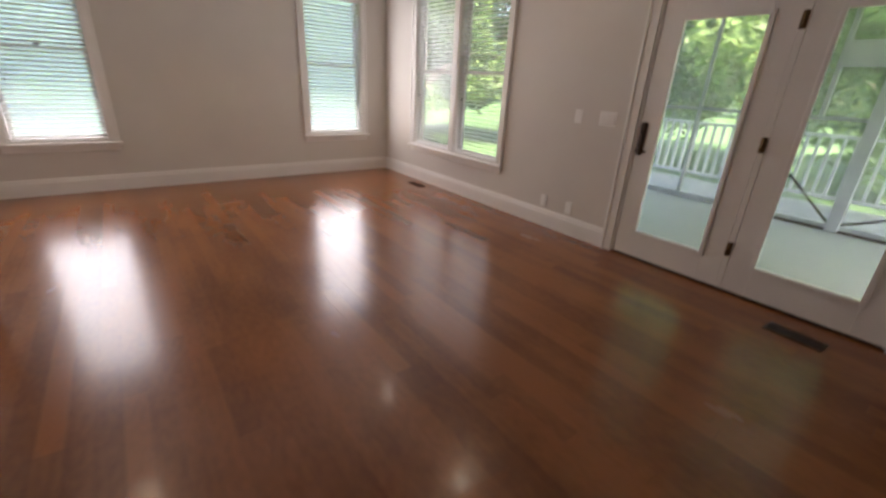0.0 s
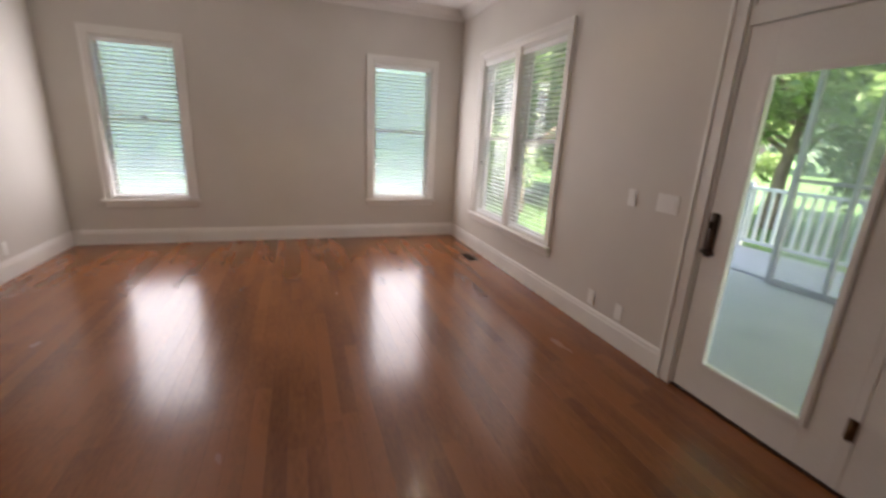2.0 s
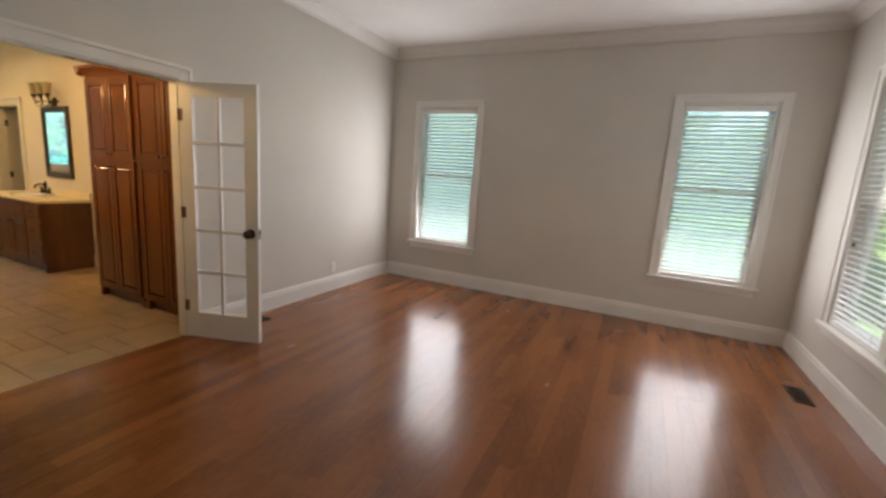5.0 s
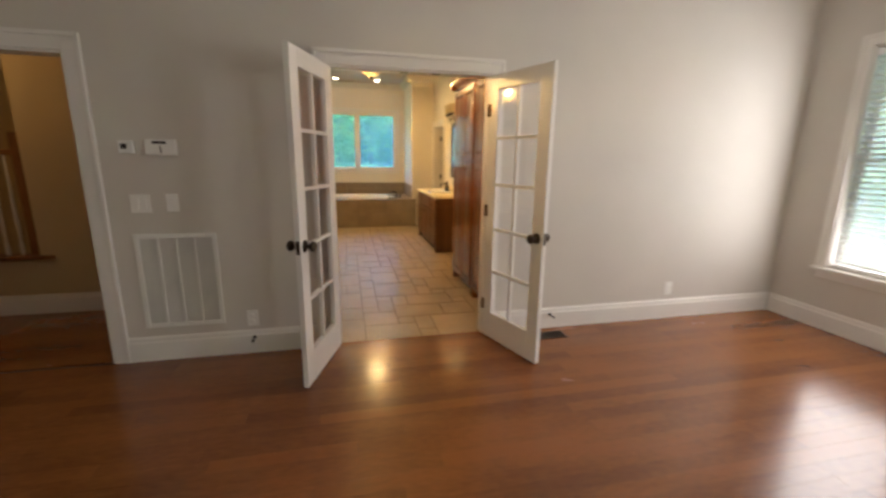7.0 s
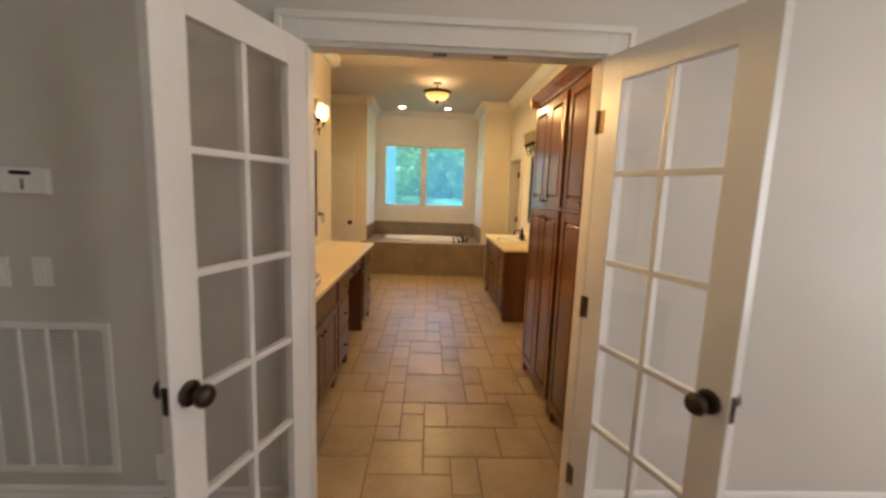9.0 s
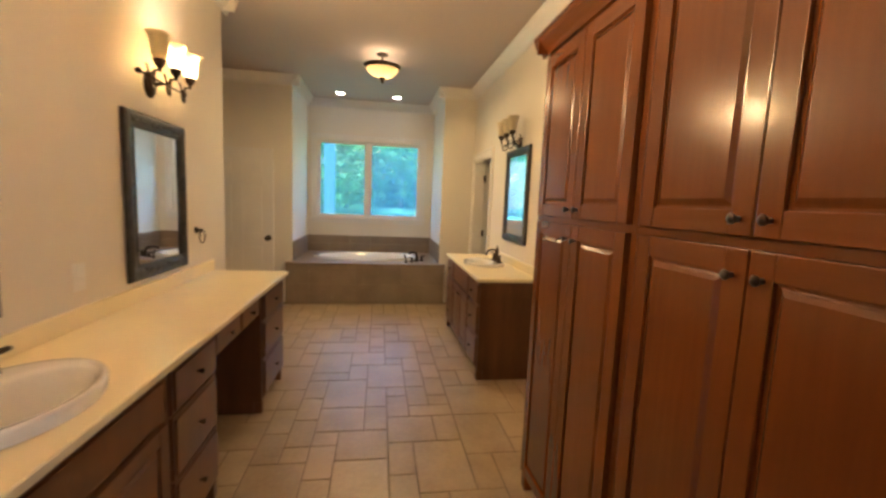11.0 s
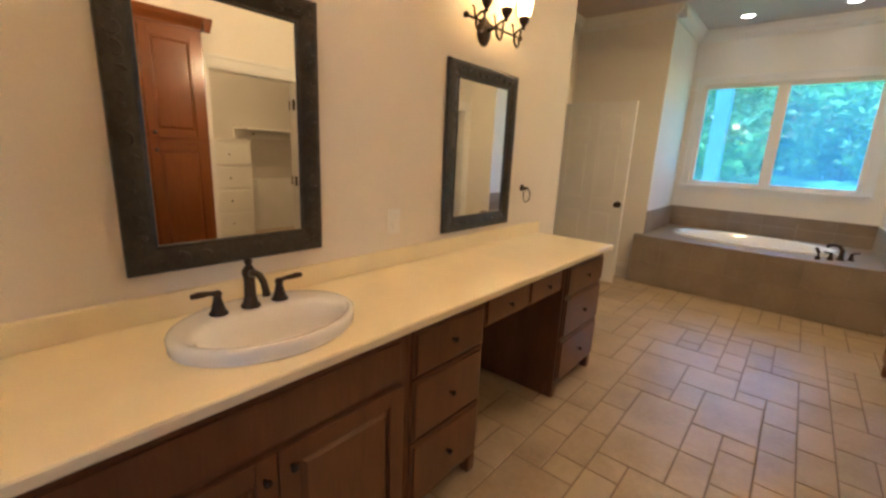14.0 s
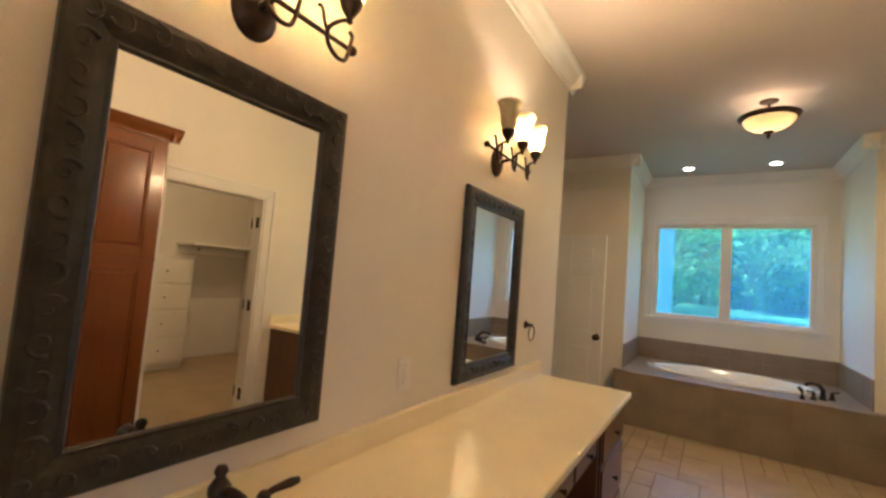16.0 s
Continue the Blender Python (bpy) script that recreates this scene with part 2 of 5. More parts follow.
def lathe(profile, seg=20, bm=None, at=(0, 0, 0), axis=None, caps=True):
    """A turned body from (radius, height) pairs; axis: a matrix that turns it."""
    bm = bm or bmesh.new()
    m = Matrix.Translation(at) @ (axis or Matrix.Identity(4))
    rings = []
    for r, z in profile:
        rings.append([bm.verts.new(m @ Vector((r * math.cos(2 * math.pi * i / seg), r * math.sin(2 * math.pi * i / seg), z))) for i in range(seg)])
    for a, b in zip(rings, rings[1:]):
        for i in range(seg):
            f = bm.faces.new((a[i], a[(i + 1) % seg], b[(i + 1) % seg], b[i]))
            f.smooth = True
    for ring, flip in ((rings[0], True), (rings[-1], False)):
        if caps and (ring[0].co - ring[seg // 2].co).length > 0.003:
            bm.faces.new(ring[::-1] if flip else ring)
    return bm


def curl(points, n=4):
    """A smooth curve through the points, n steps between each two."""
    p = [Vector(q) for q in points]
    p = [p[0]] + p + [p[-1]]
    out = []
    for i in range(1, len(p) - 2):
        for k in range(n):
            t = k / n
            out.append(0.5 * (2 * p[i] + (p[i + 1] - p[i - 1]) * t + (2 * p[i - 1] - 5 * p[i] + 4 * p[i + 1] - p[i + 2]) * t * t + (3 * p[i] - p[i - 1] - 3 * p[i + 1] + p[i + 2]) * t ** 3))
    return out + [p[-1]]


def tube(points, radius, bm=None, seg=8):
    """A round bar along a polyline."""
    bm = bm or bmesh.new()
    pts = [Vector(p) for p in points]
    rings = []
    for i, p in enumerate(pts):
        d = (pts[min(i + 1, len(pts) - 1)] - pts[max(i - 1, 0)]).normalized()
        q = d.to_track_quat('Z', 'Y').to_matrix()
        r = radius[i] if isinstance(radius, (list, tuple)) else radius
        rings.append([bm.verts.new(p + q @ Vector((r * math.cos(2 * math.pi * k / seg), r * math.sin(2 * math.pi * k / seg), 0))) for k in range(seg)])
    for a, b in zip(rings, rings[1:]):
        ax = min(range(seg), key=lambda k: (b[k].co - a[0].co).length)
        for i in range(seg):
            f = bm.faces.new((a[i], a[(i + 1) % seg], b[(i + 1 + ax) % seg], b[(i + ax) % seg]))
            f.smooth = True
    bm.faces.new(rings[0][::-1])
    bm.faces.new(rings[-1])
    return bm


def mesh_of(name, bm, material):
    me = bpy.data.meshes.new(name)
    bmesh.ops.recalc_face_normals(bm, faces=bm.faces)
    bm.to_mesh(me)
    bm.free()
    me.materials.append(material)
    return me


def part(name, bm, material, parent=None, label=""):
    ob = new(name, mesh_of(name, bm, material))
    if parent:
        ob.parent = parent
    if label:
        ob["label"] = label
    return ob


def place_part(name, me, parent, m):
    ob = new(name, me)
    ob.parent = parent
    ob.matrix_local = m
    return ob


def structure(name, bm, material, label, category):
    return tagged(part(name, bm, material), label, category, kind="structure")


def thing(name, label, category, m=None, group=""):
    ob = tagged(new(name), label, category, group)
    if m is not None:
        ob.matrix_basis = m
    return ob


def bm_wall(axis, face, back, u0, u1, z0, z1, holes=()):
    """A wall in the plane axis = face, as thick as to back, with openings (u0, u1, z0, z1)."""
    us = sorted({u0, u1, *(min(max(h[i], u0), u1) for h in holes for i in (0, 1))})
    zs = sorted({z0, z1, *(min(max(h[i], z0), z1) for h in holes for i in (2, 3))})
    bm = bmesh.new()
    solid = {}
    for i in range(len(us) - 1):
        for j in range(len(zs) - 1):
            cu, cz = (us[i] + us[i + 1]) / 2, (zs[j] + zs[j + 1]) / 2
            solid[i, j] = not any(h[0] < cu < h[1] and h[2] < cz < h[3] for h in holes)
    cache = {}

    def vert(u, d, z):
        k = (round(u, 5), d, round(z, 5))
        if k not in cache:
            c = face if d == 0 else back
            cache[k] = bm.verts.new((c, u, z) if axis == "x" else (u, c, z))
        return cache[k]

    for (i, j), s in solid.items():
        if not s:
            continue
        a, b, c, d = us[i], us[i + 1], zs[j], zs[j + 1]
        for k in (0, 1):
            bm.faces.new([vert(a, k, c), vert(b, k, c), vert(b, k, d), vert(a, k, d)])
        for (di, dj), (p, q) in {(-1, 0): ((a, c), (a, d)), (1, 0): ((b, c), (b, d)), (0, -1): ((a, c), (b, c)), (0, 1): ((a, d), (b, d))}.items():
            if not solid.get((i + di, j + dj)):
                bm.faces.new([vert(*((p[0], 0, p[1]))), vert(p[0], 1, p[1]), vert(q[0], 1, q[1]), vert(q[0], 0, q[1])])
    return bm


def extrude_profile(profile, a, b, inward, bm=None):
    """Trim along a wall from a to b (x, y): profile of (out from the wall, height)."""
    bm = bm or bmesh.new()
    n = Vector((*inward, 0))
    ends = []
    for p in (a, b):
        ends.append([bm.verts.new(Vector((p[0], p[1], 0)) + n * o + Vector((0, 0, z))) for o, z in profile])
    k = len(profile)
    for i in range(k):
        bm.faces.new((ends[0][i], ends[0][(i + 1) % k], ends[1][(i + 1) % k], ends[1][i]))
    bm.faces.new(ends[0][::-1])
    bm.faces.new(ends[1])
    return bm


# ---- plan ----
XE, YS, XW, H = 3.79, -4.79, -3.1, 3.12
HB = 3.04
BL, BR, BY0, BY1, AY = -0.99, 1.62, 0.268, 5.86, 7.06
FL, FR = -0.405, 0.775
BASE = [(0.001, 0), (0.018, 0), (0.018, 0.135), (0.013, 0.15), (0.013, 0.165), (0.006, 0.18), (0.001, 0.18)]
CROWN = [(0.001, H - 0.125), (0.012, H - 0.125), (0.02, H - 0.10), (0.05, H - 0.075), (0.075, H - 0.035), (0.095, H - 0.02), (0.105, H - 0.001), (0.001, H - 0.001)]
CROWN_BATH = [(o, z - H + HB) for o, z in CROWN]
WIN_N, WIN_S = (-1.28, -0.455, 0.555, 2.36), (-4.375, -3.55, 0.56, 2.38)
WIN_D = (1.215, 2.95, 0.51, 2.40)
EXT = (-2.20, -0.375, 0.0, 2.68)
BWIN = (-0.725, 0.96, 1.157, 2.40)
R_FAR, R_NEAR = (4.87, 5.74, 0, 2.05), (2.12, 2.97, 0, 2.05)
CX = 4.45

structure("wall_east", bm_wall("x", XE, XE + 0.16, YS - 0.16, 0.065, 0, H, [WIN_N, WIN_S]), M_WALL, "greige painted bedroom wall with two windows", "wall")
structure("wall_south", bm_wall("y", YS, YS - 0.16, XW, XE, 0, H, [WIN_D, EXT]), M_WALL, "greige painted bedroom wall with porch doors", "wall")
structure("wall_west", bm_wall("x", XW, XW - 0.12, YS - 0.16, 0.065, 0, H), M_WALL, "plain greige painted bedroom wall", "wall")
structure("wall_north", bm_wall("y", 0, 0.065, XW, XE, 0, H, [(-2.95, -1.94, 0, 2.05), (FL, FR, 0, 2.06)]), M_WALL, "greige painted wall with doorway openings", "wall")
structure("wall_bath_south", bm_wall("y", 0.09, 0.0655, -1.95, 1.75, 0, H, [(FL, FR, 0, 2.06)]), M_BATH, "cream painted bathroom side of door wall", "wall")
structure("wall_bath_left", bm_wall("x", BL, BL - 0.12, BY0, 3.66, 0, H), M_BATH, "cream painted vanity wall", "wall")
structure("wall_bath_recess_south", bm_wall("y", 3.66, 3.54, -1.95, BL - 0.12, 0, H), M_BATH, "cream painted recess wall", "wall")
structure("wall_bath_recess_west", bm_wall("x", -1.95, -2.07, 3.54, 5.98, 0, H, [(4.72, 5.54, 0, 2.05)]), M_BATH, "cream painted recess wall with doorway", "wall")
structure("wall_bath_right", bm_wall("x", BR, BR + 0.12, BY0, 5.98, 0, H, [R_FAR, R_NEAR]), M_BATH, "cream painted wall with two doorways", "wall")
structure("wall_alcove_front", bm_wall("y", BY1, 5.98, -1.95, BR, 0, H, [(-0.88, 1.17, 0, H)]), M_BATH, "cream painted wall beside tub alcove", "wall")
structure("wall_alcove_left", bm_wall("x", -0.88, -1.0, 5.98, AY + 0.16, 0, H), M_BATH, "cream painted tub alcove side", "wall")
structure("wall_alcove_right", bm_wall("x", 1.17, 1.29, 5.98, AY + 0.16, 0, H), M_BATH, "cream painted tub alcove side", "wall")
structure("wall_alcove_back", bm_wall("y", AY, AY + 0.16, -0.88, 1.17, 0, H, [BWIN]), M_BATH, "cream painted wall with bath window", "wall")
structure("ceiling", bm_box(XW - 0.12, XE + 0.16, YS - 0.16, 0.065, H, H + 0.12), M_CEIL, "flat white painted bedroom ceiling", "ceiling")
structure("ceiling_bath", bm_box(-2.07, CX + 0.12, 0.244, AY + 0.16, HB, HB + 0.12), M_BATHCEIL, "flat tan bathroom ceiling, coloured darker than the bedroom ceiling", "ceiling")
# hall beyond the doorway, toilet room and closets
structure("wall_hall", bm_wall("y", 1.38, 1.5, -5.2, -1.957, 0, 2.75, [(-5.2, -3.12, 0.5, 2.75)]), M_TANWALL, "tan painted hall wall", "wall")
structure("wall_hall_far", bm_wall("y", 2.9, 3.02, -5.2, -1.957, 0, 2.75), M_TANWALL, "tan painted stairwell wall", "wall")
structure("wall_hall_west", bm_wall("x", -5.2, -5.32, 0.065, 3.02, 0, 2.75), M_TANWALL, "tan painted hall wall", "wall")
structure("wall_hall_east", bm_wall("x", -1.956, -1.836, 0.131, 3.33, 0, 2.75), M_TANWALL, "tan painted hall wall", "wall")
structure("wall_hall_south", bm_wall("y", 0.065, 0.13, -5.2, -1.9, 0, 2.75, [(-2.95, -1.94, 0, 2.05)]), M_TANWALL, "tan painted hall wall", "wall")
structure("ceiling_hall", bm_box(-5.3, -1.957, 0.066, 3.02, 2.75, 2.85), M_CEIL, "white hall ceiling", "ceiling")
structure("wall_closet_east", bm_wall("x", CX, CX + 0.12, BY0, 6.3, 0, H), M_WALL, "grey closet wall", "wall")
structure("wall_closet_south", bm_wall("y", 1.35, 1.25, BR + 0.12, CX, 0, H), M_WALL, "grey closet wall", "wall")
structure("wall_closet_mid", bm_wall("y", 4.55, 4.65, BR + 0.12, CX, 0, H), M_WALL, "grey closet wall", "wall")
structure("wall_closet_north", bm_wall("y", 6.2, 6.3, BR, CX, 0, H), M_WALL, "grey closet wall", "wall")
structure("wall_toilet_west", bm_wall("x", -3.6, -3.72, 3.54, 6.3, 0, H), M_BATH, "cream toilet room wall", "wall")
structure("wall_toilet_north", bm_wall("y", 6.2, 6.3, -3.6, -1.95, 0, H), M_BATH, "cream toilet room wall", "wall")
structure("wall_toilet_south", bm_wall("y", 3.66, 3.54, -3.6, -2.07, 0, H), M_BATH, "cream toilet room wall", "wall")
structure("ceiling_toilet", bm_box(-3.72, -2.071, 3.54, 6.3, H, H + 0.1), M_CEIL, "white toilet room ceiling", "ceiling")

# floors: boards and tiles are laid on these beds last in the file
floor_wood = structure("floor", bm_box(XW - 0.12, XE + 0.05, YS - 0.05, 0.02, -0.12, -0.006), M_GAP, "glossy red-brown stained oak board floor", "floor")
floor_tile = structure("floor_bath", bm_box(-1.95, BR, 0.199, BY1, -0.12, -0.004), M_GROUT, "beige stone tile floor in mixed sizes with brown grout", "floor")
structure("floor_hall", bm_box(-5.2, -1.96, 0.021, 2.9, -0.12, -0.001), M_FLOOR, "red-brown hall floor boards", "floor")
structure("floor_closet", bm_box(BR + 0.001, CX, 1.25, 6.3, -0.12, -0.002), M_TILE, "beige closet floor", "floor")
structure("floor_toilet", bm_box(-3.6, -1.951, 3.54, 6.3, -0.12, -0.002), M_TILE, "beige toilet room floor", "floor")

structure("trim_saddle", bm_box(FL + 0.017, FR - 0.017, -0.0135, 0.0238, -0.005, 0.0012, 0.001), M_FLOOR, "red-brown wood strip between boards and tiles", "threshold")

# baseboards and crown
bm = bmesh.new()
for a, b, n in (((XE, YS), (XE, 0), (-1, 0)), ((-0.277, YS), (XE - 0.018, YS), (0, 1)), ((XW, YS), (-2.298, YS), (0, 1)), ((XW, YS), (XW, 0), (1, 0)),
                ((-1.838, 0), (FL - 0.101, 0), (0, -1)), ((FR + 0.101, 0), (XE - 0.018, 0), (0, -1))):
    extrude_profile(BASE, a, b, n, bm)
structure("baseboard", bm, M_TRIM, "tall white moulded baseboard", "baseboard")
bm = bmesh.new()
for a, b, n in (((BR, 3.072), (BR, 3.168), (-1, 0)), ((-1.95, BY1), (-0.96, BY1), (0, -1)), ((1.23, BY1), (BR, BY1), (0, -1)),
                ((-5.2, 1.38), (-1.957, 1.38), (0, -1)), ((BR, 4.768), (BR, 4.735), (-1, 0))):
    extrude_profile(BASE, a, b, n, bm)
structure("baseboard_bath", bm, M_TRIM, "white moulded baseboard", "baseboard")
bm = bmesh.new()
for a, b, n in (((XE, YS), (XE, 0), (-1, 0)), ((XW, YS), (XE, YS), (0, 1)), ((XW, YS), (XW, 0), (1, 0)), ((XW, 0), (XE, 0), (0, -1))):
    extrude_profile(CROWN, a, b, n, bm)
structure("trim_crown", bm, M_TRIM, "white crown moulding round the bedroom ceiling", "crown moulding")
bm = bmesh.new()
for a, b, n in (((BL, BY0), (BL, 3.76), (1, 0)), ((BR, BY0), (BR, BY1), (-1, 0)), ((-1.95, BY1), (-0.78, BY1), (0, -1)), ((1.07, BY1), (BR, BY1), (0, -1)),
                ((-0.88, BY1 - 0.1), (-0.88, AY), (1, 0)), ((1.17, BY1 - 0.1), (1.17, AY), (-1, 0)), ((-0.88, AY), (1.17, AY), (0, -1)), ((BL, BY0), (BR, BY0), (0, 1)), ((-1.95, 3.66), (BL + 0.1, 3.66), (0, 1)), ((-1.95, 3.66), (-1.95, BY1), (1, 0))):
    extrude_profile(CROWN_BATH, a, b, n, bm)
structure("trim_crown_bath", bm, M_TRIM, "white crown moulding round the bathroom ceiling", "crown moulding")


# ---- casings, windows and doors ----
def casing(name, axis, face, out, u0, u1, z0, z1, w=0.088, sill=False, material=M_TRIM, depth=0.0, label="white moulded casing"):
    """Casing round an opening on the wall face; out: +1 or -1, the way into the room. depth: jamb lining into the wall."""
    root = tagged(new(name), label, "trim", kind="structure")

    def piece(nm, ua, ub, za, zb, t0, t1):
        a, b = face + out * t0, face + out * t1
        bm = bm_box(a, b, ua, ub, za, zb, 0.003) if axis == "x" else bm_box(ua, ub, a, b, za, zb, 0.003)
        part(nm, bm, material, root)
    zb = z0 if not sill else z0 - 0.002
    piece("side_casing", u0 - w, u0, zb, z1 + w, 0.002, 0.018)
    piece("side_casing", u1, u1 + w, zb, z1 + w, 0.002, 0.018)
    piece("outer_bead", u0 - w - 0.012, u0 - w + 0.012, zb, z1 + w + 0.012, 0.002, 0.028)
    piece("outer_bead", u1 + w - 0.012, u1 + w + 0.012, zb, z1 + w + 0.012, 0.002, 0.028)
    piece("head_casing", u0, u1, z1, z1 + w, 0.002, 0.018)
    piece("head_bead", u0 - w, u1 + w, z1 + w - 0.012, z1 + w + 0.014, 0.002, 0.030)
    if sill:
        piece("sill", u0 - w - 0.03, u1 + w + 0.03, z0 - 0.032, z0 - 0.004, -0.02, 0.055)
        piece("apron", u0 - w, u1 + w, z0 - 0.10, z0 - 0.034, 0.002, 0.016)
    if depth:
        piece("jamb", u0 - 0.001, u0 + 0.016, z0, z1, -depth, 0.004)
        piece("jamb", u1 - 0.016, u1 + 0.001, z0, z1, -depth, 0.004)
        piece("head_jamb", u0 + 0.016, u1 - 0.016, z1 - 0.016, z1 + 0.001, -depth, 0.004)
    return root


def hung_window(name, axis, face, out, u0, u1, z0, z1, label):
    """Double-hung sash window in an opening; out points into the room."""
    root = tagged(new(name), label, "window", kind="structure")

    def bx(ua, ub, za, zb, t0, t1, bev=0.003):
        a, b = face + out * t0, face + out * t1
        return bm_box(a, b, ua, ub, za, zb, bev) if axis == "x" else bm_box(ua, ub, a, b, za, zb, bev)
    part("window_frame", bx(u0, u0 + 0.02, z0, z1, -0.14, 0), M_TRIM, root)
    part("window_frame", bx(u1 - 0.02, u1, z0, z1, -0.14, 0), M_TRIM, root)
    part("window_frame", bx(u0 + 0.02, u1 - 0.02, z1 - 0.02, z1, -0.14, 0), M_TRIM, root)
    part("window_sill", bx(u0 + 0.02, u1 - 0.02, z0, z0 + 0.02, -0.14, 0), M_TRIM, root)
    zm = (z0 + z1) / 2 + 0.02
    for za, zb, t in ((zm - 0.02, z1 - 0.02, -0.115), (z0 + 0.02, zm + 0.02, -0.082)):
        a, b = u0 + 0.022, u1 - 0.022
        for q in ((a, a + 0.04, za, zb), (b - 0.04, b, za, zb), (a + 0.04, b - 0.04, za, za + 0.04), (a + 0.04, b - 0.04, zb - 0.04, zb)):
            part("sash", bx(*q, t - 0.015, t + 0.015), M_TRIM, root)
        part("pane", bx(a + 0.038, b - 0.038, za + 0.038, zb - 0.038, t - 0.003, t + 0.003, 0), M_GLASS, root).visible_shadow = False
    # Screen added as a pale veil, hazing the view through the sashes.
    part("insect_screen", bx(u0 + 0.02, u1 - 0.02, z0 + 0.02, z1 - 0.02, -0.137, -0.135, 0), M_WHAZE if axis == "x" else M_MESH, root).visible_shadow = False
    part("sash_lock", bx((u0 + u1) / 2 - 0.03, (u0 + u1) / 2 + 0.03, zm + 0.02, zm + 0.035, -0.09, -0.06), M_BRONZE, root)
    return root


def slat_mesh(width):
    bm = bmesh.new()
    prof = [(-0.024, 0), (-0.012, 0.003), (0, 0.004), (0.012, 0.003), (0.024, 0)]
    rows = [[bm.verts.new((x, d, z + dz)) for d, z in prof for dz in (0, 0.0025)] for x in (-width / 2, width / 2)]
    for k in range(4):
        for o in (0, 1):
            bm.faces.new((rows[0][2 * k + o], rows[0][2 * k + 2 + o], rows[1][2 * k + 2 + o], rows[1][2 * k + o]))
    for k in (0, 8):
        bm.faces.new((rows[0][k], rows[0][k + 1], rows[1][k + 1], rows[1][k]))
    return mesh_of("slat", bm, M_BLIND)


def blind(m, width, z0, z1, tilt, label, group):
    """Slatted blind hung in a window; local x along the window, +y into the room."""
    root = thing("window_blind", label, "blind", m, group)
    part("headrail", bm_box(-width / 2, width / 2, -0.025, 0.025, z1 - 0.06, z1 - 0.004, 0.004), M_BLIND, root)
    part("bottom_rail", bm_box(-width / 2, width / 2, -0.022, 0.022, z0, z0 + 0.018, 0.004), M_BLIND, root)
    me, n = slat_mesh(width), int((z1 - 0.08 - z0) / 0.045)
    for i in range(n):
        place_part("slat", me, root, pose(0, 0, z0 + 0.045 + i * 0.045, tilt + random.uniform(-1.5, 1.5), 0, 0))
    for x in (-width * 0.32, width * 0.32):
        part("ladder_cord", tube([(x, 0.022, z0 + 0.01), (x, 0.022, z1 - 0.05)], 0.0018, seg=5), M_BLIND, root)
    part("tilt_wand", tube([(-width / 2 + 0.06, 0.03, z1 - 0.06), (-width / 2 + 0.062, 0.033, z1 - 0.75)], 0.004, seg=6), M_BLIND, root)
    part("cord_tassel", lathe([(0.002, 0.03), (0.007, 0.02), (0.008, 0)], 8, at=(width / 2 - 0.09, 0.033, (z0 + z1) / 2 - 0.3)), M_BRONZE, root)
    return root


for i, w in enumerate((WIN_N, WIN_S)):
    casing("trim_window", "x", XE, -1, *w, w=0.07, sill=True)
    hung_window("window_%d" % (i + 1), "x", XE, -1, *w, "white double-hung sash window in bedroom wall")
    blind(pose(XE + 0.028, (w[0] + w[1]) / 2, 0, 0, 0, 90), w[1] - w[0] - 0.05, w[2] + 0.022, w[3] - 0.02, 26, "white slatted blind lowered over sash window, slats open", "bedroom blinds")
casing("trim_window", "y", YS, 1, *WIN_D, w=0.075, sill=True)
xm = (WIN_D[0] + WIN_D[1]) / 2
structure("trim_mullion", bm_box(xm - 0.05, xm + 0.05, YS - 0.14, YS + 0.016, WIN_D[2], WIN_D[3], 0.003), M_TRIM, "white mullion between paired windows", "trim")
for i, (a, b) in enumerate(((WIN_D[0], xm - 0.05), (xm + 0.05, WIN_D[1]))):
    hung_window("window_%d" % (i + 3), "y", YS, 1, a, b, WIN_D[2], WIN_D[3], "white double-hung sash window, one of a pair")
    blind(pose((a + b) / 2, YS - 0.028, 0, 0, 0, 0), b - a - 0.05, WIN_D[2] + 0.022, WIN_D[3] - 0.02, 6, "white slatted blind lowered over sash window, slats open", "bedroom blinds")

casing("trim_hall_doorway", "y", 0, -1, -2.95, -1.94, 0, 2.05, depth=0.14)
casing("trim_french_doorway", "y", 0, -1, FL, FR, 0, 2.06, depth=0.092)
casing("trim_french_doorway_bath", "y", 0.09, 1, FL, FR, 0, 2.06)
casing("trim_exterior_doors", "y", YS, 1, EXT[0], EXT[1], 0, EXT[3], w=0.085)
casing("trim_closet_doorway", "x", BR, -1, *R_NEAR, depth=0.13)
casing("trim_far_doorway", "x", BR, -1, *R_FAR, depth=0.13)


def knob(parent, x, z, side):
    """Bronze knob with its rose on one face of a door; side: -1 or +1 along y."""
    turn = Matrix.Rotation(radians(-90 * side), 4, 'X')
    k = part("door_knob", lathe([(0.012, 0.0), (0.012, 0.028), (0.022, 0.033), (0.032, 0.045), (0.034, 0.056), (0.027, 0.067), (0.012, 0.073), (0.0, 0.074)], 20, at=(x, side * 0.018, z), axis=turn), M_BRONZE, parent, "dark bronze door knob")
    part("rose", lathe([(0.038, 0), (0.038, 0.004), (0.031, 0.009), (0.014, 0.011)], 20, at=(x, side * 0.0178, z), axis=turn), M_BRONZE, k)


def hinges(parent, zs, x=0.0, material=M_BRASSY):
    for z in zs:
        part("hinge", tube([(x, -0.022, z - 0.045), (x, -0.022, z + 0.045)], 0.008, bm_box(x - 0.001, x + 0.03, -0.0205, -0.0175, z - 0.044, z + 0.044)), material, parent)


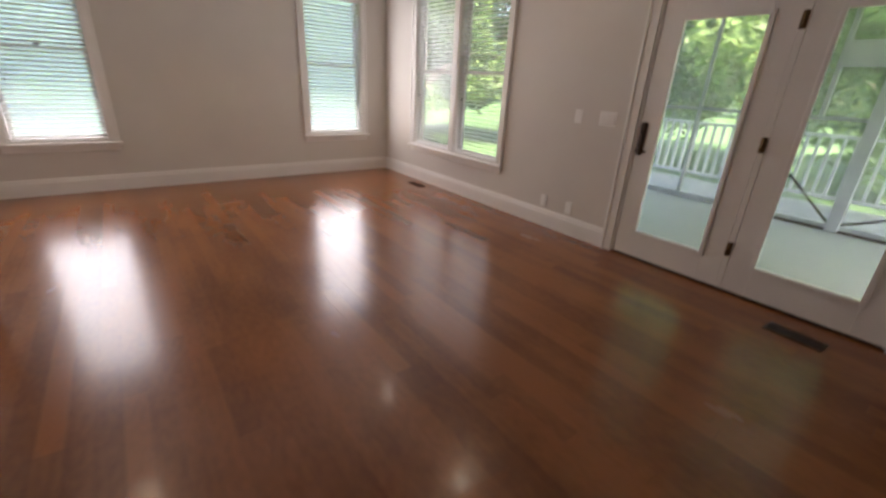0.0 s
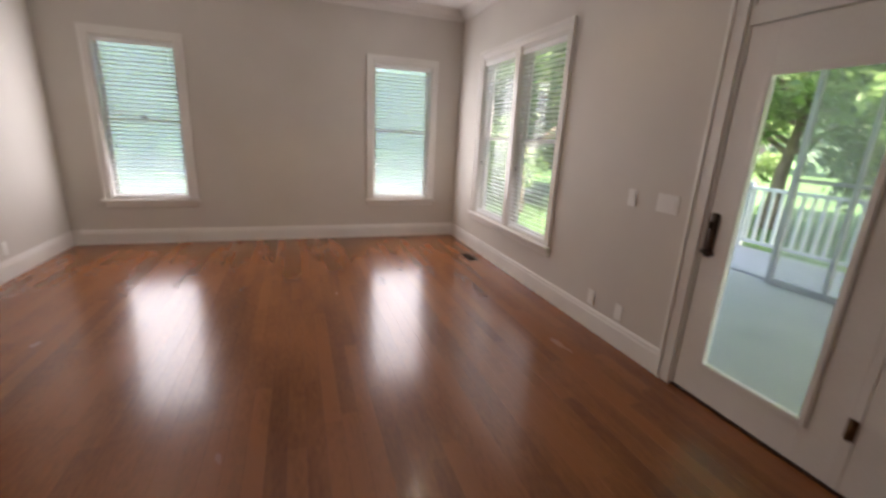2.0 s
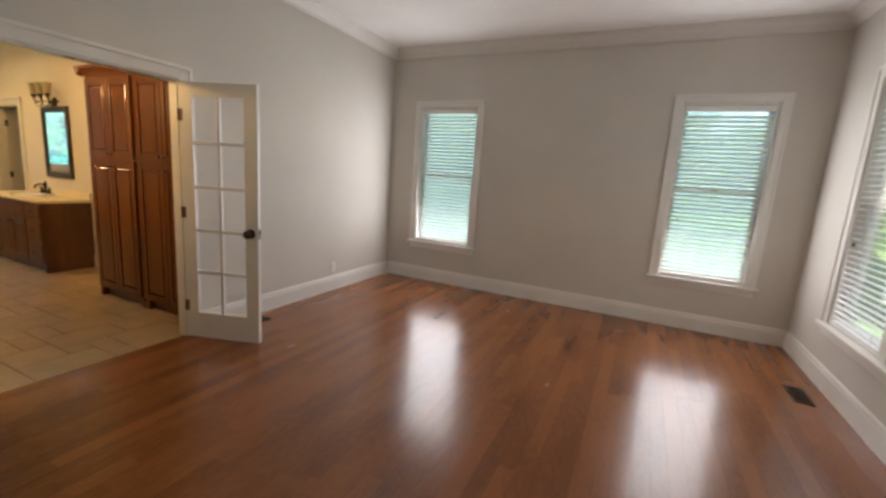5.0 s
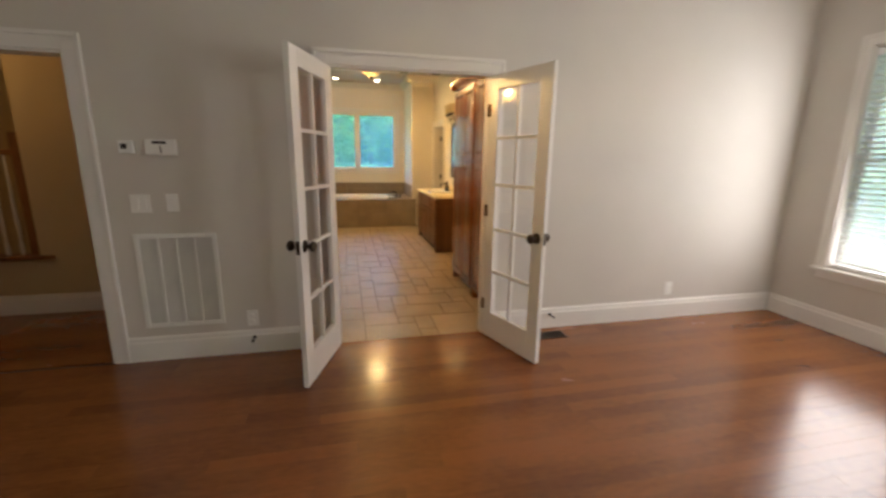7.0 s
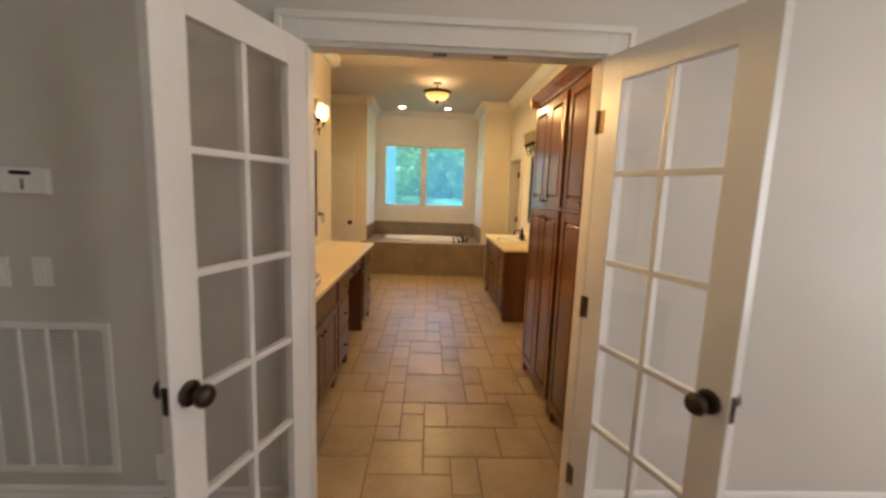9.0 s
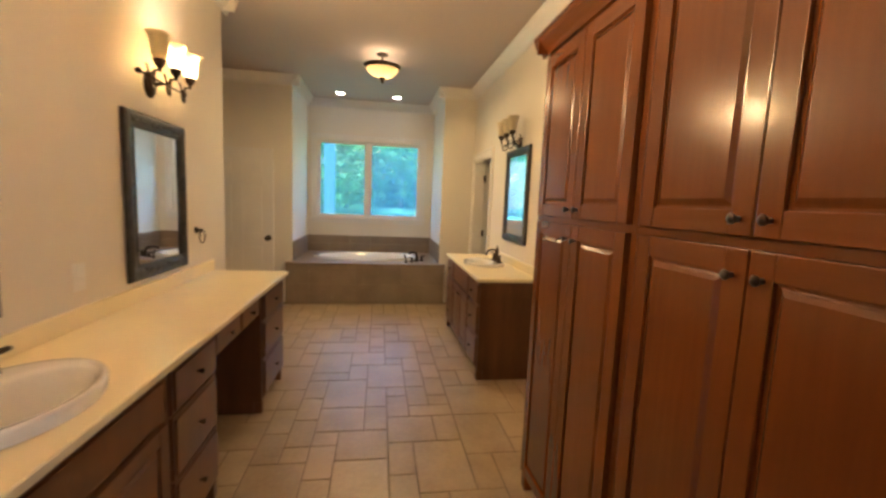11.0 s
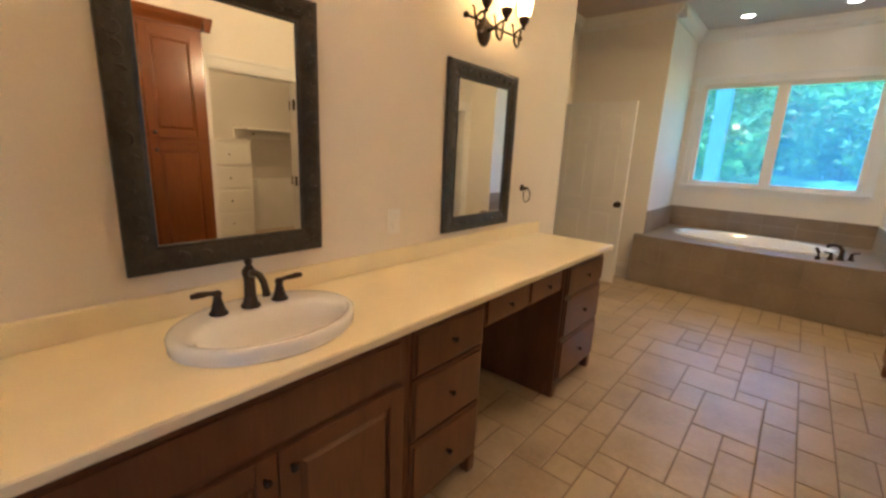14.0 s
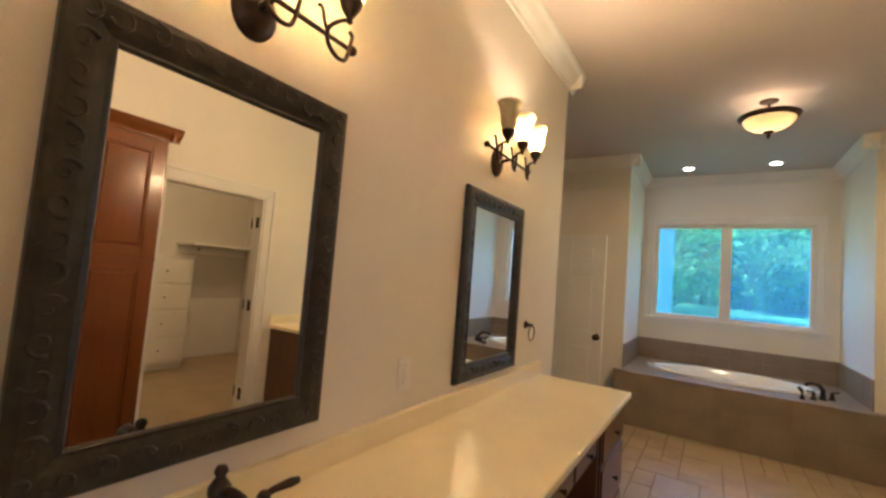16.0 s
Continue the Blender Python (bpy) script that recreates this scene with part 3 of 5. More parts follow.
def french_leaf(name, m, w=0.64, h=2.045):
    root = tagged(new(name), "white ten-lite glazed French door leaf standing open", "door", "French door leaves", "structure")
    s, z0, z1, t = 0.108, 0.012, h, 0.0175
    part("stile", bm_box(0, s, -t, t, z0, z1, 0.003), M_TRIM, root)
    part("stile", bm_box(w - s, w, -t, t, z0, z1, 0.003), M_TRIM, root)
    gz0, gz1 = 0.225, h - 0.105
    part("rail", bm_box(s, w - s, -t, t, z0, gz0, 0.002), M_TRIM, root)
    part("rail", bm_box(s, w - s, -t, t, gz1, z1, 0.002), M_TRIM, root)
    xm = w / 2
    part("muntin", bm_box(xm - 0.011, xm + 0.011, -0.014, 0.014, gz0, gz1, 0.003), M_TRIM, root)
    hz = (gz1 - gz0) / 5
    for i in range(1, 5):
        part("muntin", bm_box(s, w - s, -0.013, 0.013, gz0 + i * hz - 0.011, gz0 + i * hz + 0.011, 0.003), M_TRIM, root)
    for i in range(5):
        for a, b in ((s, xm - 0.011), (xm + 0.011, w - s)):
            part("pane", bm_box(a, b, -0.003, 0.003, gz0 + i * hz + (0.011 if i else 0), gz0 + (i + 1) * hz - (0.011 if i < 4 else 0)), M_GLASS, root).visible_shadow = False
    knob(root, w - 0.06, 0.92, 1)
    knob(root, w - 0.06, 0.92, -1)
    hinges(root, (0.28, 1.05, 1.80))
    part("latch_plate", bm_box(w - 0.0005, w + 0.0015, -0.011, 0.011, 0.88, 0.96), M_BRONZE, root)
    root.matrix_basis = m
    return root


french_leaf("door_1", pose(FR + 0.0, -0.016, 0, 0, 0, -71.4))
french_leaf("door_2", pose(FL - 0.0, -0.016, 0, 0, 0, -107.7) @ Matrix.Identity(4))


def porch_door(name, x0, x1, label):
    """Full-lite exterior door between x0 < x1 in the south wall."""
    root = tagged(new(name), label, "door", kind="structure")
    y0, y1 = YS - 0.05, YS - 0.006
    g0, g1 = x0 + 0.155, x1 - 0.155
    part("stile", bm_box(x0, g0, y0, y1, 0.02, 2.10, 0.003), M_TRIM, root)
    part("stile", bm_box(g1, x1, y0, y1, 0.02, 2.10, 0.003), M_TRIM, root)
    part("rail", bm_box(g0, g1, y0, y1, 0.02, 0.24, 0.002), M_TRIM, root)
    part("rail", bm_box(g0, g1, y0, y1, 1.86, 2.10, 0.002), M_TRIM, root)
    for q in ((g0 - 0.018, g0 + 0.012, 0.222, 1.878), (g1 - 0.012, g1 + 0.018, 0.222, 1.878), (g0 + 0.012, g1 - 0.012, 0.222, 0.252), (g0 + 0.012, g1 - 0.012, 1.848, 1.878)):
        part("glazing_bead", bm_box(q[0], q[1], y1 + 0.0005, y1 + 0.014, q[2], q[3], 0.004), M_TRIM, root)
    part("pane", bm_box(g0 - 0.004, g1 + 0.004, (y0 + y1) / 2 - 0.004, (y0 + y1) / 2 + 0.004, 0.23, 1.87), M_GLASS, root).visible_shadow = False
    return root


d3 = porch_door("door_3", -1.25, -0.396, "white full-lite porch door, closed")
porch_door("door_4", -2.18, -1.29, "white fixed full-lite porch door panel")
plate = part("lock_plate", lathe([(0.0, -0.13), (0.018, -0.128), (0.028, -0.115), (0.029, 0.115), (0.018, 0.128), (0, 0.13)], 14, at=(-0.435, YS + 0.001, 1.005), axis=Matrix.Diagonal((1, 0.5, 1, 1))), M_BRONZE, d3, "tall dark bronze lock plate")
part("lever", tube([(-0.435, YS + 0.01, 0.915), (-0.435, YS + 0.055, 0.915), (-0.445, YS + 0.06, 0.917), (-0.515, YS + 0.055, 0.913)], [0.011, 0.010, 0.010, 0.008]), M_BRONZE, plate)
part("thumb_turn", bm_box(-0.439, -0.431, YS + 0.012, YS + 0.04, 1.045, 1.085, 0.003), M_BRONZE, plate)
for z in (0.33, 1.07, 1.807):
    part("hinge", tube([(-1.268, YS + 0.008, z - 0.05), (-1.268, YS + 0.008, z + 0.05)], 0.009, bm_box(-1.286, -1.250, YS - 0.004, YS + 0.001, z - 0.05, z + 0.05)), M_BRASSY, d3)
structure("trim_astragal", bm_box(-1.289, -1.251, YS - 0.09, YS - 0.004, 0.02, 2.10, 0.003), M_TRIM, "white post between porch doors", "trim")
structure("trim_transom_rail", bm_box(EXT[0], EXT[1], YS - 0.12, YS + 0.004, 2.104, 2.20, 0.003), M_TRIM, "white rail under transom window", "trim")
structure("trim_threshold", bm_box(EXT[0], EXT[1], YS - 0.14, YS - 0.002, -0.01, 0.016, 0.004), M_VENT, "dark bronze door threshold", "threshold")
for a, b in ((EXT[0], EXT[0] + 0.019), (EXT[1] - 0.019, EXT[1])):
    structure("trim_door_jamb", bm_box(a, b, YS - 0.14, YS + 0.003, 0.019, EXT[3]), M_TRIM, "white porch door jamb", "trim")
tr = tagged(new("window_5"), "white transom window above porch doors", "window", kind="structure")
for q in ((EXT[0] + 0.02, EXT[1] - 0.02, 2.201, 2.24), (EXT[0] + 0.02, EXT[1] - 0.02, 2.64, 2.68), (EXT[0] + 0.02, EXT[0] + 0.07, 2.24, 2.64), (EXT[1] - 0.07, EXT[1] - 0.02, 2.24, 2.64), (-1.30, -1.24, 2.24, 2.64)):
    part("frame", bm_box(q[0], q[1], YS - 0.08, YS - 0.01, q[2], q[3], 0.003), M_TRIM, tr)
for a, b in ((EXT[0] + 0.07, -1.30), (-1.24, EXT[1] - 0.07)):
    part("pane", bm_box(a, b, YS - 0.048, YS - 0.042, 2.24, 2.64), M_GLASS, tr).visible_shadow = False


# ---- bath window ----
bw = tagged(new("window_6"), "white paired fixed window above bathtub", "window", kind="structure")
for q in ((BWIN[0], BWIN[0] + 0.045, BWIN[2], BWIN[3]), (BWIN[1] - 0.045, BWIN[1], BWIN[2], BWIN[3]), (0.035, 0.15, BWIN[2], BWIN[3]),
          (BWIN[0] + 0.045, 0.035, BWIN[2], BWIN[2] + 0.045), (0.15, BWIN[1] - 0.045, BWIN[2], BWIN[2] + 0.045), (BWIN[0] + 0.045, 0.035, BWIN[3] - 0.045, BWIN[3]), (0.15, BWIN[1] - 0.045, BWIN[3] - 0.045, BWIN[3])):
    part("frame", bm_box(q[0], q[1], AY + 0.02, AY + 0.10, q[2], q[3], 0.004), M_TRIM, bw)
for a, b in ((BWIN[0] + 0.04, 0.04), (0.145, BWIN[1] - 0.04)):
    part("pane", bm_box(a, b, AY + 0.06, AY + 0.066, BWIN[2] + 0.04, BWIN[3] - 0.04), M_BATHGLASS, bw).visible_shadow = False
# Both sheets are added to lay blue haze over the view, thicker right.
part("window_film", bm_box(BWIN[0] + 0.045, 0.035, AY + 0.074, AY + 0.076, BWIN[2] + 0.045, BWIN[3] - 0.045), M_BHAZE, bw).visible_shadow = False
part("insect_screen", bm_box(0.15, BWIN[1] - 0.045, AY + 0.074, AY + 0.076, BWIN[2] + 0.045, BWIN[3] - 0.045), M_BHAZE2, bw).visible_shadow = False
casing("trim_bath_window", "y", AY, -1, *BWIN, w=0.085, sill=True)


# ---- cabinets ----
def raised_panel(name, m, w, h, material, parent, knob_at=None, flat=False):
    """Cabinet door or drawer front: local x along the width, z up, +y out of the face."""
    d = part(name, bm_box(0, w, 0, 0.010, 0, h, 0.002), material, parent)
    d.matrix_local = m
    s = 0.058 if not flat else 0.03
    if h > 0.2 and not flat:
        part("stile", bm_box(0, s, 0.0102, 0.021, 0, h, 0.003), material, d)
        part("stile", bm_box(w - s, w, 0.0102, 0.021, 0, h, 0.003), material, d)
        part("rail", bm_box(s, w - s, 0.0102, 0.0205, 0, s, 0.003), M_CHERRY_H if material is M_CHERRY else material, d)
        part("rail", bm_box(s, w - s, 0.0102, 0.0205, h - s, h, 0.003), M_CHERRY_H if material is M_CHERRY else material, d)
        bm = bmesh.new()
        a, b, g = s + 0.006, s + 0.023, 0.0102
        ring = [[bm.verts.new(p) for p in ((o, y, o), (w - o, y, o), (w - o, y, h - o), (o, y, h - o))] for o, y in ((a, g), (a + 0.006, g + 0.002), (b, g + 0.0095))]
        for r0, r1 in zip(ring, ring[1:]):
            for i in range(4):
                bm.faces.new((r0[i], r0[(i + 1) % 4], r1[(i + 1) % 4], r1[i]))
        bm.faces.new(ring[-1])
        part("panel", bm, material, d)
    else:
        part("front_panel", bm_box(0.012, w - 0.012, 0.0102, 0.020, 0.012, h - 0.012, 0.006), material, d)
    if knob_at:
        part("knob", lathe([(0.006, 0), (0.005, 0.010), (0.010, 0.014), (0.012, 0.019), (0.008, 0.024), (0, 0.025)], 12, at=(knob_at[0], 0.0208 if h > 0.2 and not flat else 0.0202, knob_at[1]), axis=Matrix.Rotation(radians(-90), 4, 'X')), M_BRONZE, d, "small dark bronze cabinet knob")
    return d


def tall_cabinet(y0, y1):
    """Pantry-like linen cabinet with four raised-panel doors, facing -x, standing on the right wall."""
    root = thing("linen_cabinet", "tall glossy cherry linen cabinet with four raised-panel doors", "cabinet", group="linen cabinets")
    xf, top = 1.075, 2.185
    part("body", bm_box(xf, BR - 0.002, y0, y1, 0.09, top, 0.002), M_CHERRY, root)
    part("toe_kick", bm_box(xf + 0.05, BR - 0.01, y0 + 0.003, y1 - 0.003, 0.001, 0.09), M_CHERRY, root)
    for ya in (y0 + 0.002, y1 - 0.06):
        part("foot", bm_box(xf - 0.005, xf + 0.06, ya, ya + 0.058, 0.001, 0.089, 0.01), M_CHERRY, root)
    w = (y1 - y0 - 0.06) / 2 - 0.002
    turn = Matrix.Rotation(radians(90), 4, 'Z')
    for k in range(2):
        ya = y0 + 0.03 + k * (w + 0.004)
        kx = w - 0.035 if k == 0 else 0.035
        for z0, z1, kz in ((0.11, 1.404, 1.236), (1.430, 2.16, 0.037)):
            raised_panel("door", Matrix.Translation((xf - 0.001, ya, z0)) @ turn, w, z1 - z0, M_CHERRY, root, (kx, kz))
    part("face_rail", bm_box(xf - 0.006, xf - 0.001, y0, y1, 1.407, 1.427), M_CHERRY_H, root)
    return root


TALL = [(0.274, 1.093), (1.097, 1.895)]
for a, b in TALL:
    tall_cabinet(a, b)
crown_prof = [(0.0, 2.186), (0.012, 2.186), (0.014, 2.198), (0.022, 2.21), (0.036, 2.222), (0.052, 2.24), (0.056, 2.252), (0.062, 2.256), (0.062, 2.272), (0.0, 2.272)]
cm = extrude_profile(crown_prof, (1.075, 0.272), (1.075, 1.895 + 0.06), (-1, 0))
extrude_profile(crown_prof, (1.015, 1.895), (BR - 0.002, 1.895), (0, 1), cm)
bm_box(1.075, BR - 0.002, 0.272, 1.895, 2.186, 2.25, bm=cm)
tagged(part("cabinet_crown", cm, M_CHERRY_H), "cherry crown moulding on top of linen cabinets", "moulding")


def vanity_unit(name, y0, y1, side, fronts, label, xf=None, top=0.838, material=M_DARKWOOD):
    """Floor-standing vanity cabinet. side -1: back on the left wall, facing +x; +1: back on the right wall. fronts: (y0, y1, z0, z1, knob)."""
    root = thing(name, label, "cabinet", group="vanity cabinets")
    back = BL + 0.002 if side < 0 else BR - 0.002
    part("body", bm_box(back, xf, y0, y1, 0.085, top, 0.002), material, root)
    if top < 0.838:
        for a, b, c, d in ((xf, xf + side * 0.02, y0, y1), (xf + side * 0.02, back, y0, y0 + 0.018), (xf + side * 0.02, back, y1 - 0.018, y1)):
            part("top_frame", bm_box(a, b, c, d, top + 0.0005, 0.838), material, root)
    part("toe_kick", bm_box(back, xf + side * 0.05, y0 + 0.004, y1 - 0.004, 0.001, 0.085), material, root)
    for ya in (y0 + 0.001, y1 - 0.051):
        part("foot", bm_box(xf + side * 0.05, xf - side * 0.004, ya, ya + 0.05, 0.001, 0.084, 0.01), material, root)
    for a, b, za, zb, kn in fronts:
        m = Matrix.Translation((xf + 0.001, b, za)) @ Matrix.Rotation(radians(-90), 4, 'Z') if side < 0 else Matrix.Translation((xf - 0.001, a, za)) @ Matrix.Rotation(radians(90), 4, 'Z')
        w, h = b - a, zb - za
        k = {"c": (w / 2, h / 2), "l": (0.035, h - 0.06), "r": (w - 0.035, h - 0.06)}.get(kn)
        raised_panel("drawer" if kn in ("c", "n") else "door", m, w, h, material, root, k, flat=h < 0.34 and kn in ("c", "n"))
    return root


XL = -0.462
vanity_unit("sink_base_cabinet", 0.55, 1.508, -1, [(0.58, 1.478, 0.66, 0.82, "n"), (0.58, 1.027, 0.11, 0.645, "l"), (1.031, 1.478, 0.11, 0.645, "r")], "dark cherry sink base cabinet under cream counter", xf=XL, top=0.72)
vanity_unit("drawer_cabinet", 0.272, 0.548, -1, [(0.31, 0.53, 0.64, 0.82, "c"), (0.31, 0.53, 0.38, 0.63, "c"), (0.31, 0.53, 0.11, 0.37, "c")], "dark cherry drawer cabinet under cream counter", xf=XL)
vanity_unit("drawer_cabinet", 1.51, 1.965, -1, [(1.53, 1.945, 0.64, 0.82, "c"), (1.53, 1.945, 0.38, 0.63, "c"), (1.53, 1.945, 0.11, 0.37, "c")], "dark cherry drawer cabinet beside knee space", xf=XL)
vanity_unit("drawer_cabinet", 2.74, 3.32, -1, [(2.76, 3.30, 0.64, 0.82, "c"), (2.76, 3.30, 0.38, 0.63, "c"), (2.76, 3.30, 0.11, 0.37, "c")], "dark cherry drawer cabinet at counter end", xf=XL)
ap = thing("knee_space_drawers", "dark cherry apron with two shallow drawers over knee space", "drawer")
part("apron", bm_box(BL + 0.002, XL - 0.02, 1.966, 2.739, 0.70, 0.838), M_DARKWOOD, ap)
for a, b in ((1.98, 2.35), (2.356, 2.725)):
    raised_panel("drawer", Matrix.Translation((XL - 0.018, b, 0.69)) @ Matrix.Rotation(radians(-90), 4, 'Z'), b - a, 0.135, M_DARKWOOD, ap, ((b - a) / 2, 0.067), flat=True)

def holed_slab(x0, x1, y0, y1, z0, z1, cx, cy, ha, hb):
    """Counter slab with an oval hole (half length ha along y, half width hb along x) and eased edges."""
    bm = bmesh.new()
    seg, e = 64, 0.005
    def rim(d, z):
        out = []
        for i in range(seg):
            c, q = math.cos(2 * math.pi * i / seg), math.sin(2 * math.pi * i / seg)
            t = min(((x1 - d if c > 0 else x0 + d) - cx) / c if abs(c) > 1e-6 else 9, ((y1 - d if q > 0 else y0 + d) - cy) / q if abs(q) > 1e-6 else 9)
            out.append(Vector((cx + t * c, cy + t * q, z)))
        for kx, ky in ((x0 + d, y0 + d), (x0 + d, y1 - d), (x1 - d, y0 + d), (x1 - d, y1 - d)):
            k = min(range(seg), key=lambda n: abs(math.atan2(out[n].y - cy, out[n].x - cx) - math.atan2(ky - cy, kx - cx)))
            out[k] = Vector((kx, ky, z))
        return [bm.verts.new(v) for v in out]
    def hole(z):
        return [bm.verts.new((cx + hb * math.cos(2 * math.pi * i / seg), cy + ha * math.sin(2 * math.pi * i / seg), z)) for i in range(seg)]
    loops = [hole(z0), hole(z1), rim(e, z1), rim(0, z1 - e), rim(0, z0 + e), rim(e, z0)]
    for p, q in zip(loops, loops[1:] + loops[:1]):
        for i in range(seg):
            k = (i + 1) % seg
            bm.faces.new((p[i], p[k], q[k], q[i]))
    return bm


# long counter with backsplash
ct = thing("vanity_counter", "long cream cultured marble vanity counter", "countertop")
part("slab", holed_slab(BL + 0.002, -0.418, 0.27, 3.365, 0.839, 0.872, -0.64, 1.15, 0.225, 0.155), M_COUNTER, ct)
part("backsplash", bm_box(BL + 0.002, BL + 0.024, 0.27, 3.365, 0.8725, 0.955, 0.004), M_COUNTER, ct)

vanity_unit("sink_base_cabinet", 3.17, 4.73, 1, [(3.19, 3.56, 0.64, 0.82, "c"), (3.19, 3.56, 0.38, 0.63, "c"), (3.19, 3.56, 0.11, 0.37, "c"), (3.57, 4.33, 0.64, 0.82, "n"),
            (3.57, 3.948, 0.11, 0.63, "r"), (3.952, 4.33, 0.11, 0.63, "l"), (4.34, 4.71, 0.64, 0.82, "c"), (4.34, 4.71, 0.38, 0.63, "c"), (4.34, 4.71, 0.11, 0.37, "c")], "dark cherry vanity cabinet with drawers", xf=1.128, top=0.72)
ct2 = thing("vanity_counter", "short cream cultured marble vanity counter", "countertop")
part("slab", holed_slab(1.092, BR - 0.002, 3.145, 4.755, 0.839, 0.872, 1.305, 3.95, 0.205, 0.14), M_COUNTER, ct2)
part("backsplash", bm_box(BR - 0.024, BR - 0.002, 3.145, 4.755, 0.8725, 0.955, 0.004), M_COUNTER, ct2)


# ---- sinks and faucets ----
def oval(rings, seg=40, bm=None):
    """Rings of (half length along y, half width along x, height[, shift along x])."""
    bm = bm or bmesh.new()
    vs = [[bm.verts.new((b * math.sin(2 * math.pi * i / seg) + (o[0] if o else 0), a * math.cos(2 * math.pi * i / seg), z)) for i in range(seg)] for a, b, z, *o in rings]
    for r0, r1 in zip(vs, vs[1:]):
        for i in range(seg):
            f = bm.faces.new((r0[i], r0[(i + 1) % seg], r1[(i + 1) % seg], r1[i]))
            f.smooth = True
    bm.faces.new(vs[-1])
    return bm


def sink(m, a, b, rise):
    """Drop-in oval sink; the bowl sits forward (+x) and leaves a ledge for the faucet behind."""
    root = thing("oval_sink", "white oval ceramic drop-in sink set on counter", "sink", m)
    q, e = b * 0.20, b * 0.64
    part("basin", oval([(a - 0.003, b - 0.003, 0.0), (a - 0.001, b - 0.001, rise * 0.35), (a, b, rise * 0.75), (a - 0.003, b - 0.003, rise * 0.9), (a - 0.010, b - 0.010, rise), (a - 0.024, b - 0.022, rise - 0.001),
        (a - 0.036, e + 0.030, rise - 0.003, q), (a - 0.046, e + 0.012, rise - 0.008, q), (a - 0.056, e, rise - 0.018, q), (a * 0.74, e * 0.90, -0.02, q), (a * 0.64, e * 0.78, -0.06, q), (a * 0.45, e * 0.56, -0.092, q), (0.03, 0.03, -0.10, q)], 56), M_CERAMIC, root)
    part("drain", lathe([(0.018, -0.0998), (0.018, -0.098), (0.012, -0.098), (0.0, -0.099)], 16, at=(q, 0, 0)), M_BRONZE, root)
    return root


def faucet(m, reach=0.115, label="oil-rubbed bronze widespread faucet with two lever handles"):
    """Local +x towards the basin, y along the counter."""
    root = thing("faucet", label, "faucet", m)
    part("spout_body", lathe([(0.032, 0), (0.032, 0.006), (0.024, 0.016), (0.019, 0.04), (0.018, 0.10), (0.022, 0.115), (0.022, 0.128), (0.014, 0.140), (0.009, 0.147), (0.014, 0.158), (0.010, 0.168), (0, 0.171)], 18), M_BRONZE, root)
    part("spout", tube([(0.012, 0, 0.118), (0.04, 0, 0.128), (0.075, 0, 0.128), (reach - 0.012, 0, 0.112), (reach, 0, 0.085), (reach + 0.002, 0, 0.068)], [0.013, 0.012, 0.011, 0.011, 0.012, 0.014], seg=10), M_BRONZE, root)
    for s in (-1, 1):
        h = part("handle", lathe([(0.029, 0), (0.029, 0.005), (0.022, 0.014), (0.013, 0.05), (0.012, 0.062), (0.016, 0.068), (0.010, 0.078), (0, 0.08)], 16, at=(0, s * 0.105, 0)), M_BRONZE, root)
        part("lever", tube([(0, s * 0.100, 0.070), (0.004, s * 0.13, 0.076), (0.012, s * 0.165, 0.08), (0.016, s * 0.185, 0.081)], [0.007, 0.008, 0.011, 0.008], seg=8), M_BRONZE, h)
    return root


sink(pose(-0.69, 1.15, 0.873), 0.272, 0.208, 0.044)
faucet(pose(-0.805, 1.146, 0.913) @ Matrix.Scale(0.93, 4))
sink(pose(1.345, 3.95, 0.873, 0, 0, 180), 0.25, 0.20, 0.03)
faucet(pose(1.475, 3.95, 0.900, 0, 0, 180) @ Matrix.Scale(0.93, 4))


# ---- mirrors ----
def mirror(m, w, h, label, f=0.085):
    """Framed mirror: local x along the width, z up, +y out of the wall."""
    root = thing("wall_mirror", label, "mirror", m, "framed bath mirrors")
    part("glass", bm_box(f - 0.004, w - f + 0.004, 0.006, 0.012, f - 0.004, h - f + 0.004), M_MIRROR, root)
    prof = [(0, 0.001), (0, 0.020), (0.006, 0.028), (0.02, 0.031), (0.05, 0.026), (f - 0.012, 0.018), (f - 0.004, 0.022), (f, 0.016), (f, 0.001)]
    bm = bmesh.new()
    loops = [[bm.verts.new(p) for p in ((o, y, o), (w - o, y, o), (w - o, y, h - o), (o, y, h - o))] for o, y in prof]
    for r0, r1 in zip(loops, loops[1:]):
        for i in range(4):
            bm.faces.new((r0[i], r0[(i + 1) % 4], r1[(i + 1) % 4], r1[i]))
    fr = part("frame", bm, M_FRAME, root, "dark carved wood frame")
    # carved scrolls along the frame
    curl = [(0.024 * (1 - k / 14) * math.cos(k * 0.55), 0.0, 0.024 * (1 - k / 14) * math.sin(k * 0.55)) for k in range(12)]
    me = mesh_of("carving", tube(curl, [0.0058 - 0.0003 * k for k in range(12)], seg=5), M_FRAME)
    spots = []
    n = int((w - 2 * f) / 0.055)
    for i in range(n + 1):
        x = f + (w - 2 * f) * i / n
        spots += [(x, 0.034, i), (x, h - 0.034, i)]
    n = int((h - 0.08) / 0.055)
    for i in range(n + 1):
        z = 0.04 + (h - 0.08) * i / n
        spots += [(0.034, z, i + 1), (w - 0.034, z, i + 1)]
    for x, z, i in spots:
        place_part("carving", me, fr, Matrix.Translation((x, 0.0275, z)) @ Matrix.Rotation(1.57 * (i % 4) + 0.4, 4, 'Y') @ Matrix.Diagonal((1, 1, 1 if i % 2 else -1, 1)))
    return root


